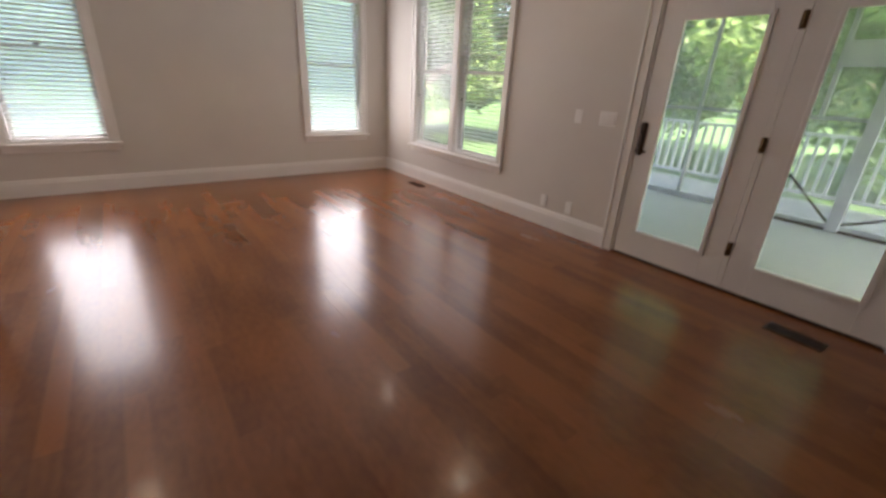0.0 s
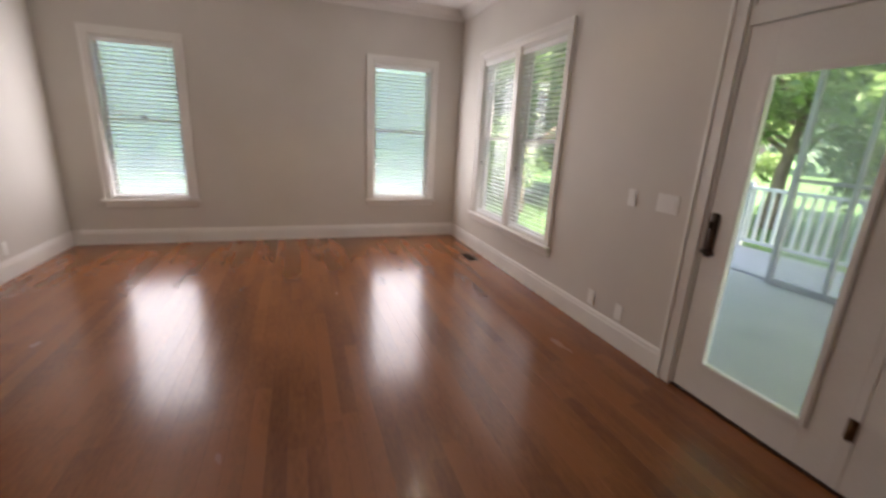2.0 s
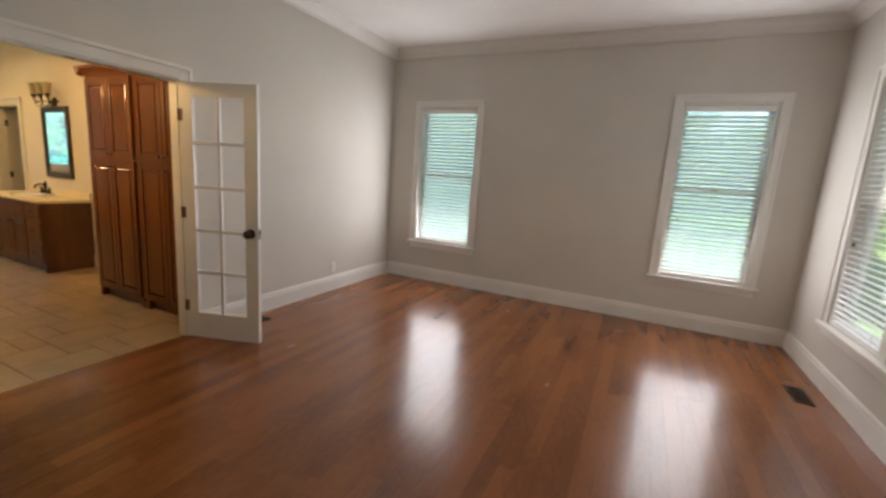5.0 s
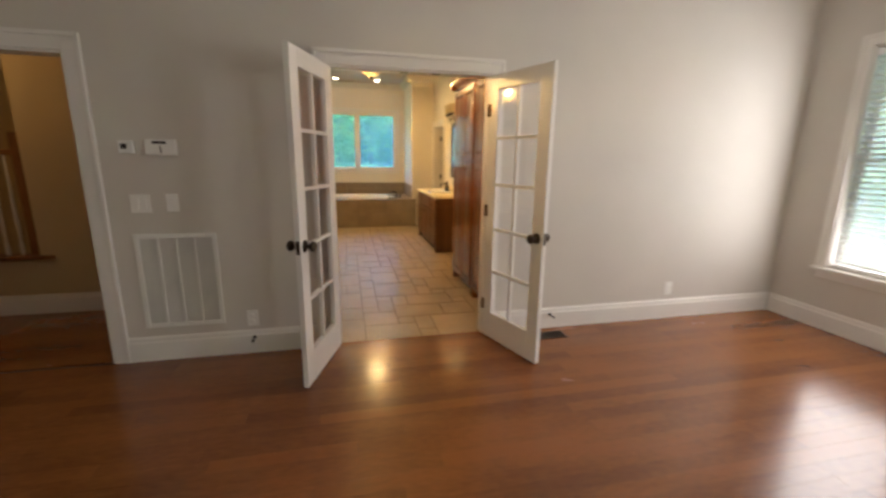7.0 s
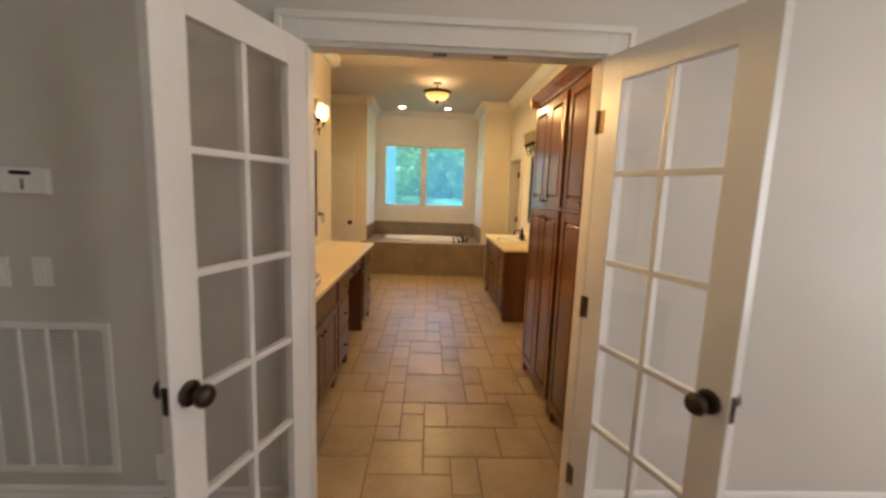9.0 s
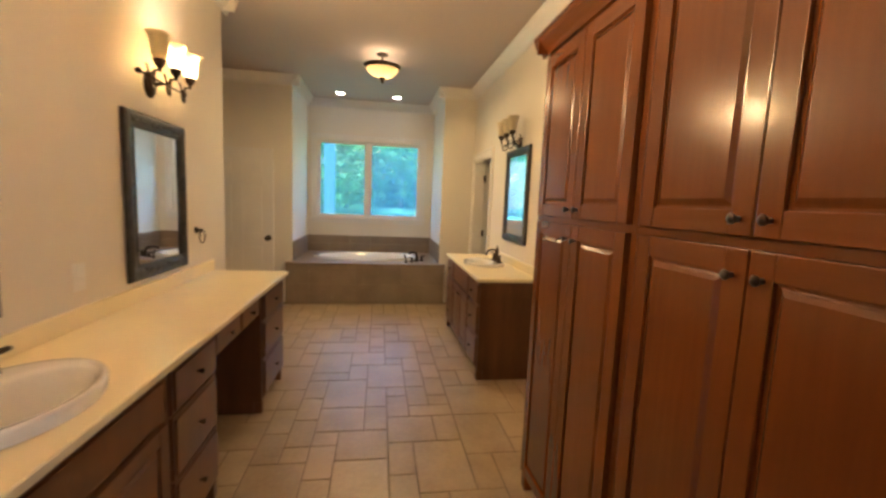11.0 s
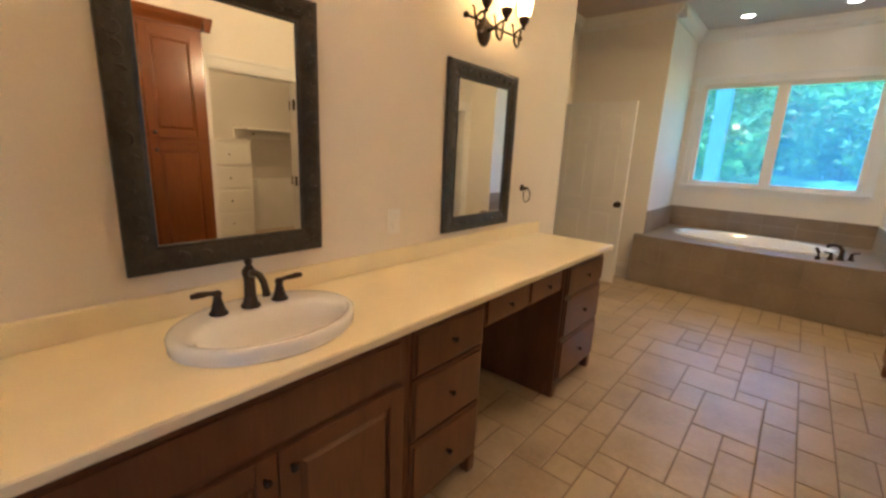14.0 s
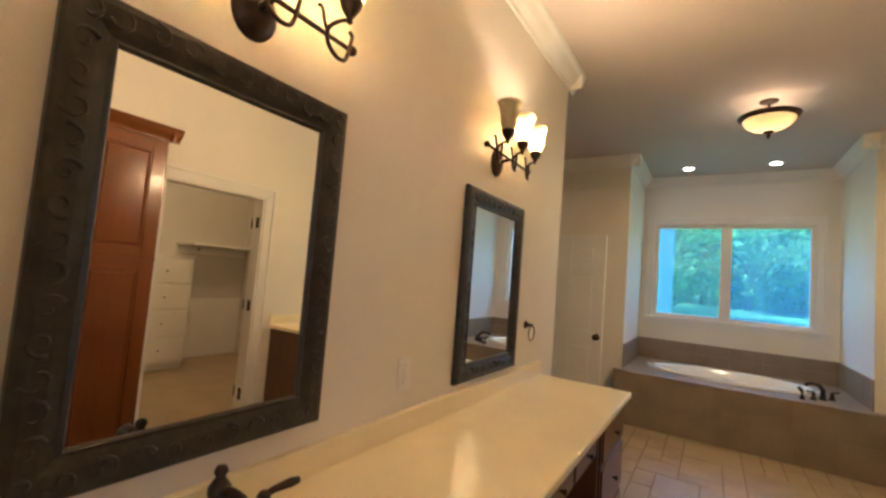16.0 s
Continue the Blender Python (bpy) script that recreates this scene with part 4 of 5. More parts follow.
left_turn = Matrix.Rotation(radians(-90), 4, 'Z')
mirror(Matrix.Translation((BL + 0.001, 1.518, 1.022)) @ left_turn, 0.645, 0.893, "dark carved-frame mirror above sink counter")
mirror(Matrix.Translation((BL + 0.001, 2.912, 0.987)) @ left_turn, 0.645, 0.893, "dark carved-frame mirror above knee space")
mirror(Matrix.Translation((BR - 0.001, 3.525, 1.108)) @ Matrix.Rotation(radians(90), 4, 'Z'), 0.67, 0.91, "dark carved-frame mirror above short vanity", 0.075)


# ---- wall sconces ----
ARM = 0.175


def sconce(m, lit, dead=()):
    """Three-light bath bar: local x along the wall, z up, +y out of the wall, origin on the wall at the bar's height."""
    root = thing("wall_sconce", "bronze three-light wall sconce with amber glass shades" + (", lit" if lit else ", unlit"), "wall lamp", m, "bath sconces")
    turn = Matrix.Rotation(radians(-90), 4, 'X')
    part("wall_plate", lathe([(0.058, 0), (0.058, 0.006), (0.050, 0.012), (0.046, 0.020), (0.030, 0.026), (0.012, 0.032)], 28, at=(0, 0, -0.012), axis=turn @ Matrix.Diagonal((1, 1.25, 1, 1))), M_BRONZE, root)
    part("stem", tube([(0, 0.02, -0.012), (0, 0.05, -0.006), (0, 0.075, 0)], [0.012, 0.009, 0.010]), M_BRONZE, root)
    part("bar", tube([(-0.25, 0.075, 0), (0.25, 0.075, 0)], 0.0065), M_BRONZE, root)
    for x in (-0.25, 0.25):
        part("finial", lathe([(0.006, -0.014), (0.012, -0.009), (0.015, 0), (0.012, 0.009), (0.005, 0.014), (0, 0.016)], 12, at=(x, 0.075, 0), axis=Matrix.Rotation(radians(90), 4, 'Y')), M_BRONZE, root)
    for x in (-ARM, 0.0, ARM):
        hook = [(x - 0.052, 0.085, 0.040), (x - 0.064, 0.083, 0.034), (x - 0.062, 0.082, 0.014), (x - 0.055, 0.083, -0.020), (x - 0.036, 0.092, -0.050), (x, 0.102, -0.060), (x + 0.034, 0.108, -0.044), (x + 0.044, 0.114, -0.012), (x + 0.028, 0.124, 0.012), (x + 0.008, 0.136, 0.026)]
        part("scroll_arm", tube(curl(hook), 0.0058, seg=8), M_BRONZE, root)
        tip = [(x + 0.042, 0.112, -0.020), (x + 0.056, 0.112, 0.004), (x + 0.062, 0.112, 0.026), (x + 0.072, 0.112, 0.036), (x + 0.078, 0.112, 0.030)]
        part("scroll_tip", tube(curl(tip), [0.005 - 0.0001 * k for k in range(17)], seg=8), M_BRONZE, root)
        part("cup", lathe([(0.004, 0.018), (0.009, 0.022), (0.007, 0.030), (0.012, 0.038), (0.024, 0.056), (0.030, 0.074), (0.031, 0.080), (0.022, 0.081)], 18, at=(x, 0.14, 0)), M_BRONZE, root)
        off = not lit or x in dead
        part("shade", lathe([(0.022, 0.079), (0.031, 0.088), (0.036, 0.105), (0.039, 0.140), (0.043, 0.172), (0.050, 0.195), (0.060, 0.210), (0.057, 0.210), (0.047, 0.195), (0.040, 0.172), (0.036, 0.140), (0.033, 0.106), (0.026, 0.090), (0.016, 0.082)], 28, at=(x, 0.14, 0)), M_SHADE_OFF if off else M_SHADE, root, "cream glass shade" if not lit else "amber glass shade with its bulb out" if off else "glowing amber glass shade")
        if not off:
            part("bulb", lathe([(0.009, 0), (0.012, 0.012), (0.020, 0.035), (0.018, 0.05), (0.0, 0.06)], 10, at=(x, 0.14, 0.10)), M_BULB, root)
    return root


# the far sconce has one burnt-out bulb
SCZ, SC_NEAR, SC_FAR = 2.068, 1.212, 2.555
sconce(Matrix.Translation((BL + 0.001, SC_NEAR, SCZ)) @ left_turn, True)
sconce(Matrix.Translation((BL + 0.001, SC_FAR, SCZ)) @ left_turn, True, (ARM,))
sconce(Matrix.Translation((BR - 0.001, 3.86, SCZ)) @ Matrix.Rotation(radians(90), 4, 'Z'), False)
for y in (SC_NEAR, SC_FAR):
    for d in (-ARM, 0, ARM):
        if y == SC_FAR and d < 0:
            continue
        lamp("sconce_light", 'POINT', (BL + 0.141, y + d, SCZ + 0.135), SCONCE_W, BULB, 0.03)
        lamp("sconce_shade_light", 'AREA', (BL + 0.215, y + d, SCZ + 0.13), SHADE_W, WARM, 0.10, (BL + 1.2, y + d, SCZ + 0.85))

# ---- ceiling lights ----
sf = thing("ceiling_light", "bronze semi-flush ceiling light with amber glass bowl, lit", "ceiling lamp", pose(0.29, 4.70, HB))
part("canopy", lathe([(0.065, -0.001), (0.064, -0.012), (0.05, -0.022), (0.02, -0.03)], 24), M_BRONZE, sf)
part("stem", lathe([(0.012, -0.025), (0.012, -0.06), (0.022, -0.07), (0.012, -0.08), (0.012, -0.15)], 14), M_BRONZE, sf)
part("rim", lathe([(0.172, -0.128), (0.196, -0.122), (0.206, -0.128), (0.200, -0.138), (0.184, -0.156), (0.172, -0.158)], 40, caps=False), M_BRONZE, sf)
part("bowl", lathe([(0.176, -0.140), (0.172, -0.165), (0.150, -0.196), (0.110, -0.226), (0.060, -0.246), (0.02, -0.252), (0.02, -0.248), (0.058, -0.241), (0.106, -0.221), (0.145, -0.192), (0.167, -0.163), (0.171, -0.140)], 40, caps=False), M_SHADE, sf, "glowing amber glass bowl")
part("finial", lathe([(0.006, -0.24), (0.034, -0.248), (0.038, -0.254), (0.026, -0.264), (0.012, -0.272), (0.017, -0.284), (0.012, -0.296), (0.006, -0.304), (0, -0.314)], 18), M_BRONZE, sf)
for s in (-1, 1):
    part("arm", tube([(0, 0, -0.125), (s * 0.09, 0, -0.13), (s * 0.176, 0, -0.14)], 0.006, seg=6), M_BRONZE, sf)
for s in (-1, 1):
    lamp("ceiling_light_bulb", 'POINT', (0.29 + s * 0.05, 4.70, HB - 0.175), SEMI_W, BULB, 0.02)
lamp("ceiling_light_bowl", 'AREA', (0.29, 4.70, HB - 0.318), BOWL_W, WARM, 0.26, (0.29, 4.7001, 0))


def can_light(x, y, watts, top=H):
    root = thing("recessed_light", "white recessed ceiling downlight, lit", "downlight", pose(x, y, top), "recessed downlights")
    part("trim_ring", lathe([(0.058, -0.001), (0.078, -0.001), (0.077, -0.006), (0.066, -0.010), (0.056, -0.007)], 28, caps=False), M_TRIM, root)
    part("lens", lathe([(0.057, -0.0012), (0.056, -0.004), (0.0, -0.0042)], 24), M_CAN, root)
    li = bpy.data.lights.new("downlight", 'SPOT')
    li.energy, li.color, li.spot_size, li.spot_blend, li.shadow_soft_size = watts, SOFT, radians(115), 0.6, 0.05
    ob = new("downlight", li)
    ob.matrix_world = look((x, y, top - 0.02), (x, y + 0.0001, 0))


for x, y in ((2.22, -0.90), (2.17, -3.90), (0.40, -0.90), (0.40, -3.90)):
    can_light(x, y, BED_CAN_W)
for x in (-0.335, 0.525):
    can_light(x, 6.58, TUB_CAN_W, HB)

# ---- tub and deck ----
deck = thing("tub_deck", "taupe tiled tub deck with tile splash on three sides", "tub deck")
DX0, DX1, DY0 = -0.95, 1.235, 5.735
tub_c = (0.12, 6.42)
bm = bm_box(DX0, DX1, DY0, DY0 + 0.02, 0.002, 0.548)
bm_box(DX0, DX0 + 0.02, DY0 + 0.02, BY1 - 0.001, 0.002, 0.548, bm=bm)
bm_box(DX1 - 0.02, DX1, DY0 + 0.02, BY1 - 0.001, 0.002, 0.548, bm=bm)
part("carcass", bm, M_TUBTILE, deck)
nx = 7
wx = (DX1 - DX0) / nx
for i in range(nx):
    for j in range(2):
        part("tile", bm_box(DX0 + i * wx + 0.001, DX0 + (i + 1) * wx - 0.001, DY0 - 0.007, DY0 - 0.0005, 0.004 + j * 0.28, 0.004 + (j + 1) * 0.28 - 0.003, 0.001), M_TUBTILE, deck)
# deck top with an oval hole
bm = bmesh.new()
seg = 48
outer = []
x0, x1, y0, y1 = DX0 - 0.012, DX1 + 0.012, DY0 - 0.014, AY - 0.002
for i in range(seg):
    a = 2 * math.pi * i / seg
    c, s = math.cos(a), math.sin(a)
    t = min(((x1 if c > 0 else x0) - tub_c[0]) / c if abs(c) > 1e-6 else 9, ((y1 if s > 0 else y0) - tub_c[1]) / s if abs(s) > 1e-6 else 9)
    outer.append((tub_c[0] + t * c, tub_c[1] + t * s))
tp = [bm.verts.new((*p, 0.575)) for p in outer]
bt = [bm.verts.new((*p, 0.549)) for p in outer]
inn = [bm.verts.new((tub_c[0] + 0.80 * math.cos(2 * math.pi * i / seg), tub_c[1] + 0.43 * math.sin(2 * math.pi * i / seg), 0.575)) for i in range(seg)]
for i in range(seg):
    k = (i + 1) % seg
    bm.faces.new((tp[i], tp[k], inn[k], inn[i]))
    bm.faces.new((bt[i], bt[k], tp[k], tp[i]))
part("deck_top", bm, M_TUBTILE, deck)
nb = 6
for i in range(nb):
    w = 2.05 / nb
    for j in range(2):
        part("tile", bm_box(-0.868 + i * w, -0.868 + (i + 1) * w - 0.0015, AY - 0.012, AY - 0.001, 0.577 + j * 0.135, 0.577 + (j + 1) * 0.135 - 0.0015, 0.001), M_TUBTILE, deck)
for xa, xb in ((-0.879, -0.868), (1.159, 1.169)):
    for i in range(4):
        for j in range(2):
            part("tile", bm_box(xa, xb, BY1 + 0.005 + i * 0.296, BY1 + 0.005 + (i + 1) * 0.296 - 0.0015, 0.577 + j * 0.135, 0.577 + (j + 1) * 0.135 - 0.0015, 0.001), M_TUBTILE, deck)
tub = thing("bathtub", "white oval drop-in bathtub in tiled deck", "bathtub", pose(tub_c[0], tub_c[1], 0.576))
part("shell", oval([(0.435, 0.805, 0.0), (0.44, 0.81, 0.018), (0.43, 0.80, 0.028), (0.375, 0.74, 0.026), (0.36, 0.72, 0.012), (0.33, 0.66, -0.2), (0.28, 0.58, -0.36), (0.15, 0.4, -0.40)], 56), M_CERAMIC, tub)
part("drain", lathe([(0.03, -0.399), (0.03, -0.394), (0.0, -0.394)], 14), M_BRONZE, tub)
tf = thing("tub_faucet", "dark bronze deck-mounted tub faucet with handles", "faucet", pose(0.86, 6.02, 0.577, 0, 0, 130))
part("spout", tube([(0, 0, 0), (0, 0, 0.09), (0.03, 0, 0.125), (0.09, 0, 0.13), (0.15, 0, 0.115), (0.165, 0, 0.095)], [0.024, 0.019, 0.017, 0.016, 0.016, 0.017], seg=10), M_BRONZE, tf)
part("spout_base", lathe([(0.034, 0), (0.033, 0.008), (0.024, 0.018)], 16), M_BRONZE, tf)
for y in (-0.10, 0.10):
    h = part("handle", lathe([(0.028, 0), (0.028, 0.006), (0.018, 0.02), (0.013, 0.055), (0.016, 0.066), (0, 0.075)], 14, at=(0, y, 0)), M_BRONZE, tf)
    part("lever", tube([(0, y, 0.066), (0.0, y * 1.7, 0.074)], [0.007, 0.010], seg=8), M_BRONZE, h)
part("hand_shower", tube([(0, 0.22, 0), (0, 0.22, 0.03), (0.0, 0.22, 0.07), (0.03, 0.225, 0.105)], [0.024, 0.014, 0.014, 0.018], seg=10), M_BRONZE, tf)


# ---- white panel door in the recess ----
def panel_door(name, m, w=0.80, h=2.04, knob_x=None):
    root = tagged(new(name), "white six-panel interior door standing open", "door", kind="structure")
    t = 0.017
    part("slab", bm_box(0, w, -t + 0.006, t - 0.006, 0.012, h, 0.001), M_TRIM, root)
    cols = ((0.0, 0.105), (w / 2 - 0.05, w / 2 + 0.05), (w - 0.105, w))
    rows = ((0.012, 0.23), (0.84, 0.98), (1.60, 1.71), (h - 0.115, h))
    for f in (-1, 1):
        for a, b in cols:
            part("stile", bm_box(a, b, f * (t - 0.0055), f * t, 0.012, h, 0.002), M_TRIM, root)
        for a, b in rows:
            for c0, c1 in ((cols[0][1], cols[1][0]), (cols[1][1], cols[2][0])):
                part("rail", bm_box(c0, c1, f * (t - 0.0055), f * (t - 0.0003), a, b, 0.002), M_TRIM, root)
        for (_, za), (zb, _) in zip(rows, rows[1:]):
            for c0, c1 in ((cols[0][1], cols[1][0]), (cols[1][1], cols[2][0])):
                part("panel", bm_box(c0 + 0.03, c1 - 0.03, f * (t - 0.0055), f * (t - 0.001), za + 0.03, zb - 0.03, 0.004), M_TRIM, root)
    knob(root, w - 0.06, 0.93, 1)
    knob(root, w - 0.06, 0.93, -1)
    hinges(root, (0.25, 1.05, 1.82), material=M_BRONZE)
    root.matrix_basis = m
    return root


panel_door("door_5", pose(-1.862, 5.455, 0, 0, 0, 0), w=0.835)
panel_door("door_6", pose(BR + 0.125, 5.74, 0, 0, 0, 12), w=0.80)
panel_door("door_7", pose(BR + 0.145, 2.975, 0, 0, 0, 78), w=0.82)
casing("trim_toilet_doorway", "x", -1.95, 1, 4.72, 5.54, 0, 2.05, depth=0.13)

# ---- porch, seen through the glazed doors ----
# Floor and ceiling run on past the screens, unseen, to shade the porch.
structure("porch_floor", bm_box(-7.2, 2.7, -9.55, YS - 0.165, -0.25, -0.06), M_PORCH, "pale grey-green painted porch floor", "porch floor")
structure("porch_deck_edge", bm_box(-7.2, 2.7, -9.5, -8.03, -0.059, -0.035), M_DECK, "white outer porch deck boards", "porch floor")
structure("porch_ceiling", bm_box(-7.2, 1.9, -9.9, YS - 0.165, 2.75, 2.85), M_PWHITE, "white porch ceiling, extended unseen to block sun", "ceiling")
# Pale frame drawn grey: its backlit shade is put into the colour.
scr = thing("screen_wall", "porch screen wall with cross braces, frame greyed as backlit", "screen")
SY = -7.95
for x, w in ((-4.5, 0.03), (-2.9, 0.03), (-1.30, 0.06), (0.51, 0.022), (1.09, 0.03)):
    part("post", bm_box(x - w, x + w, SY - w, SY + w, -0.058, 2.45, 0.003), M_SHADED_FRAME, scr)
part("mid_rail", bm_box(-1.239, 1.06, SY - 0.02, SY + 0.02, 1.172, 1.212, 0.003), M_SHADED_FRAME, scr)
part("beam", bm_box(-4.47, -1.361, SY - 0.06, SY + 0.06, 1.735, 1.995, 0.004), M_SHADED_FRAME, scr)
part("beam", bm_box(-1.239, -0.85, SY - 0.06, SY + 0.06, 1.735, 1.995, 0.004), M_SHADED_FRAME, scr)
part("post", bm_box(-0.849, -0.80, SY - 0.03, SY + 0.03, 1.215, 2.45, 0.003), M_SHADED_FRAME, scr)
part("bottom_rail", bm_box(-4.47, -1.361, SY - 0.025, SY + 0.025, -0.058, 0.02, 0.003), M_SHADED_FRAME, scr)
part("bottom_rail", bm_box(-1.239, 1.06, SY - 0.025, SY + 0.025, -0.058, 0.02, 0.003), M_SHADED_FRAME, scr)
part("header", bm_box(-4.6, 1.12, SY - 0.07, SY + 0.07, 2.451, 2.749, 0.003), M_SHADED_FRAME, scr)
for p, q in (((-0.72, 0.52), (-1.235, 0.03)), ((-1.365, 0.03), (-2.3, 0.46))):
    part("brace", tube([(p[0], SY, p[1]), (q[0], SY, q[1])], 0.013, seg=6), M_VENT, scr)
part("sill_strip", bm_box(-4.6, -0.35, SY + 0.027, SY + 0.047, -0.058, -0.03), M_VENT, scr)
for xa, xb, za, zb in ((-4.47, -2.93, 0.02, 1.735), (-2.87, -1.361, 0.02, 1.735), (-1.239, 0.488, 0.02, 1.172), (0.532, 1.06, 0.02, 1.172), (-0.80, 0.488, 1.212, 2.45), (0.532, 1.06, 1.212, 2.45),
        (-1.239, -0.85, 1.212, 1.735), (-1.239, -0.85, 1.995, 2.45), (-4.47, -2.93, 1.995, 2.45), (-2.87, -1.361, 1.995, 2.45)):
    part("screen_mesh", bm_box(xa, xb, SY - 0.002, SY + 0.002, za, zb), M_MESH, scr)
rail = thing("porch_railing", "white painted porch railing with square balusters", "railing")
part("top_rail", bm_box(-4.6, 2.6, -9.48, -9.40, 0.90, 0.95, 0.006), M_PWHITE, rail)
part("bottom_rail", bm_box(-4.6, 2.6, -9.46, -9.42, 0.06, 0.11, 0.004), M_PWHITE, rail)
bal = mesh_of("baluster", bm_box(-0.019, 0.019, -0.019, 0.019, 0.10, 0.91, 0.002), M_PWHITE)
for i in range(51):
    place_part("baluster", bal, rail, Matrix.Translation((-4.5 + i * 0.14, -9.44, 0)))
for x in (-4.4, 2.6):
    part("post", bm_box(x - 0.05, x + 0.05, -9.50, -9.40, -0.034, 1.02, 0.006), M_PWHITE, rail)

col = thing("porch_column", "pale blue painted square porch column outside bath window", "column", pose(-0.70, 8.6, 0))
M_PALEBLUE = mat("pale_blue_exterior_paint", (0.22, 0.31, 0.40), 0.5, var=0.05, scale=3, fine=60)
part("shaft", bm_box(-0.10, 0.10, -0.10, 0.10, -0.6, 3.2, 0.01), M_PALEBLUE, col)
part("base", bm_box(-0.125, 0.125, -0.125, 0.125, -0.9, -0.601, 0.01), M_PALEBLUE, col)
# ---- ground and trees ----
bm = bmesh.new()
bmesh.ops.create_grid(bm, x_segments=60, y_segments=60, size=400)
for v in bm.verts:
    v.co.z = -0.9 + max(0, min(v.co.y - 9, 60)) * 0.036 + 0.25 * noise.noise(v.co * 0.03)
structure("ground", bm, M_GRASS, "mown green lawn", "lawn")


def crown_mesh(name, n, rx, rz, leaf):
    rng = random.Random(len(name) * 7 + n)
    verts, faces = [], []
    clumps = []
    for _ in range(46):
        u, v, r = rng.uniform(0, 6.283), rng.uniform(-0.75, 1), rng.uniform(0.35, 1.0) ** 0.6
        c = math.sqrt(max(0, 1 - v * v))
        clumps.append((rx * r * c * math.cos(u), rx * r * c * math.sin(u), rz * r * v, rng.uniform(0.16, 0.34) * rx))
    for _ in range(n):
        cx, cy, cz, cr = rng.choice(clumps)
        d = Vector((rng.gauss(0, 1), rng.gauss(0, 1), rng.gauss(0, 0.7))).normalized() * cr * rng.uniform(0.5, 1.05)
        p = Vector((cx, cy, cz)) + d
        q = Euler((rng.uniform(-0.9, 0.9), rng.uniform(-0.9, 0.9), rng.uniform(0, 6.28))).to_matrix()
        s = leaf * rng.uniform(0.6, 1.3)
        k = len(verts)
        verts += [p + q @ Vector(o) for o in ((-s, 0, 0), (0, -0.45 * s, 0.12 * s), (s, 0, -0.1 * s), (0, 0.45 * s, 0.12 * s))]
        faces += [(k, k + 1, k + 2), (k, k + 2, k + 3)]
    me = bpy.data.meshes.new(name)
    me.from_pydata(verts, [], faces)
    me.materials.append(M_LEAF)
    return me


CROWNS = [crown_mesh("crown", 7000, 2.6, 3.4, 0.16), crown_mesh("crown_b", 7000, 3.2, 2.9, 0.17)]


def trunk_bm(h, rng):
    bm = tube([(0, 0, -0.8), (0.05, 0.02, h * 0.35), (rng.uniform(-0.2, 0.2), 0.1, h * 0.7), (rng.uniform(-0.3, 0.3), 0, h)], [0.20, 0.15, 0.10, 0.04], seg=9)
    for k in range(5):
        a, z = rng.uniform(0, 6.28), h * rng.uniform(0.4, 0.8)
        tube([(0.03, 0.03, z), (0.9 * math.cos(a), 0.9 * math.sin(a), z + 0.7), (1.9 * math.cos(a), 1.9 * math.sin(a), z + 1.2)], [0.07, 0.045, 0.015], bm, seg=6)
    return bm


def tree(x, y, z, h, s, k, label="broad green leafy tree"):
    root = thing("tree", label, "tree", pose(x, y, z, 0, 0, (k * 77) % 360) @ Matrix.Scale(s, 4), "yard trees")
    part("trunk", trunk_bm(h, random.Random(k)), M_BARK, root)
    c = new("crown", CROWNS[k % 2])
    c.parent = root
    c.matrix_local = Matrix.Translation((0, 0, h * 0.85))
    return root


rng = random.Random(5)
k = 0
for x, y in ((-1.5, -16), (2.8, -16.5), (7, -17), (-6, -17), (11, -15), (0.5, -21), (5, -23), (-9, -23), (12, -21), (16, -12), (10, -9.5), (13.5, -11), (25, -9), (23, 4.5), (20, 9.3), (27, 14), (-3, -25), (30, -12), (26, -3.5)):
    tree(x, y, -0.9, rng.uniform(3.0, 4.4), rng.uniform(0.9, 1.3), k)
    k += 1
for x, y in ((-4.2, 33), (-8, 41), (2.6, 47), (-1.0, 50), (6.5, 48), (11, 50), (-12.5, 46), (5, 56), (-5.5, 55), (15, 54), (10, 60), (-10, 58), (19, 52), (1, 62)):
    tree(x, y, -0.9 + (y - 9) * 0.036, rng.uniform(2.2, 3.2), rng.uniform(1.5, 2.1), k)
    k += 1
# far woods closing the view
vs, fs = [], []
for _ in range(26000):
    a = rng.uniform(0, 2 * math.pi)
    r = rng.uniform(62, 78)
    gz = -0.9 + max(0, min(r * math.sin(a) - 9, 60)) * 0.036
    p = Vector((r * math.cos(a), r * math.sin(a), gz + rng.uniform(0, 1) ** 0.8 * (12 + 3 * math.sin(a * 9) + 2 * math.sin(a * 23))))
    q = Euler((rng.uniform(-1.2, 1.2), rng.uniform(-1.2, 1.2), rng.uniform(0, 6.28))).to_matrix()
    s = rng.uniform(0.6, 1.3)
    n0 = len(vs)
    vs += [p + q @ Vector(o) for o in ((-s, 0, 0), (0, -0.6 * s, 0.2 * s), (s, 0, 0), (0, 0.6 * s, 0.2 * s))]
    fs += [(n0, n0 + 1, n0 + 2), (n0, n0 + 2, n0 + 3)]
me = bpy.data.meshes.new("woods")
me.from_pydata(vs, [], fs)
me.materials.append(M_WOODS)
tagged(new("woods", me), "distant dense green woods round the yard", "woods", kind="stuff")


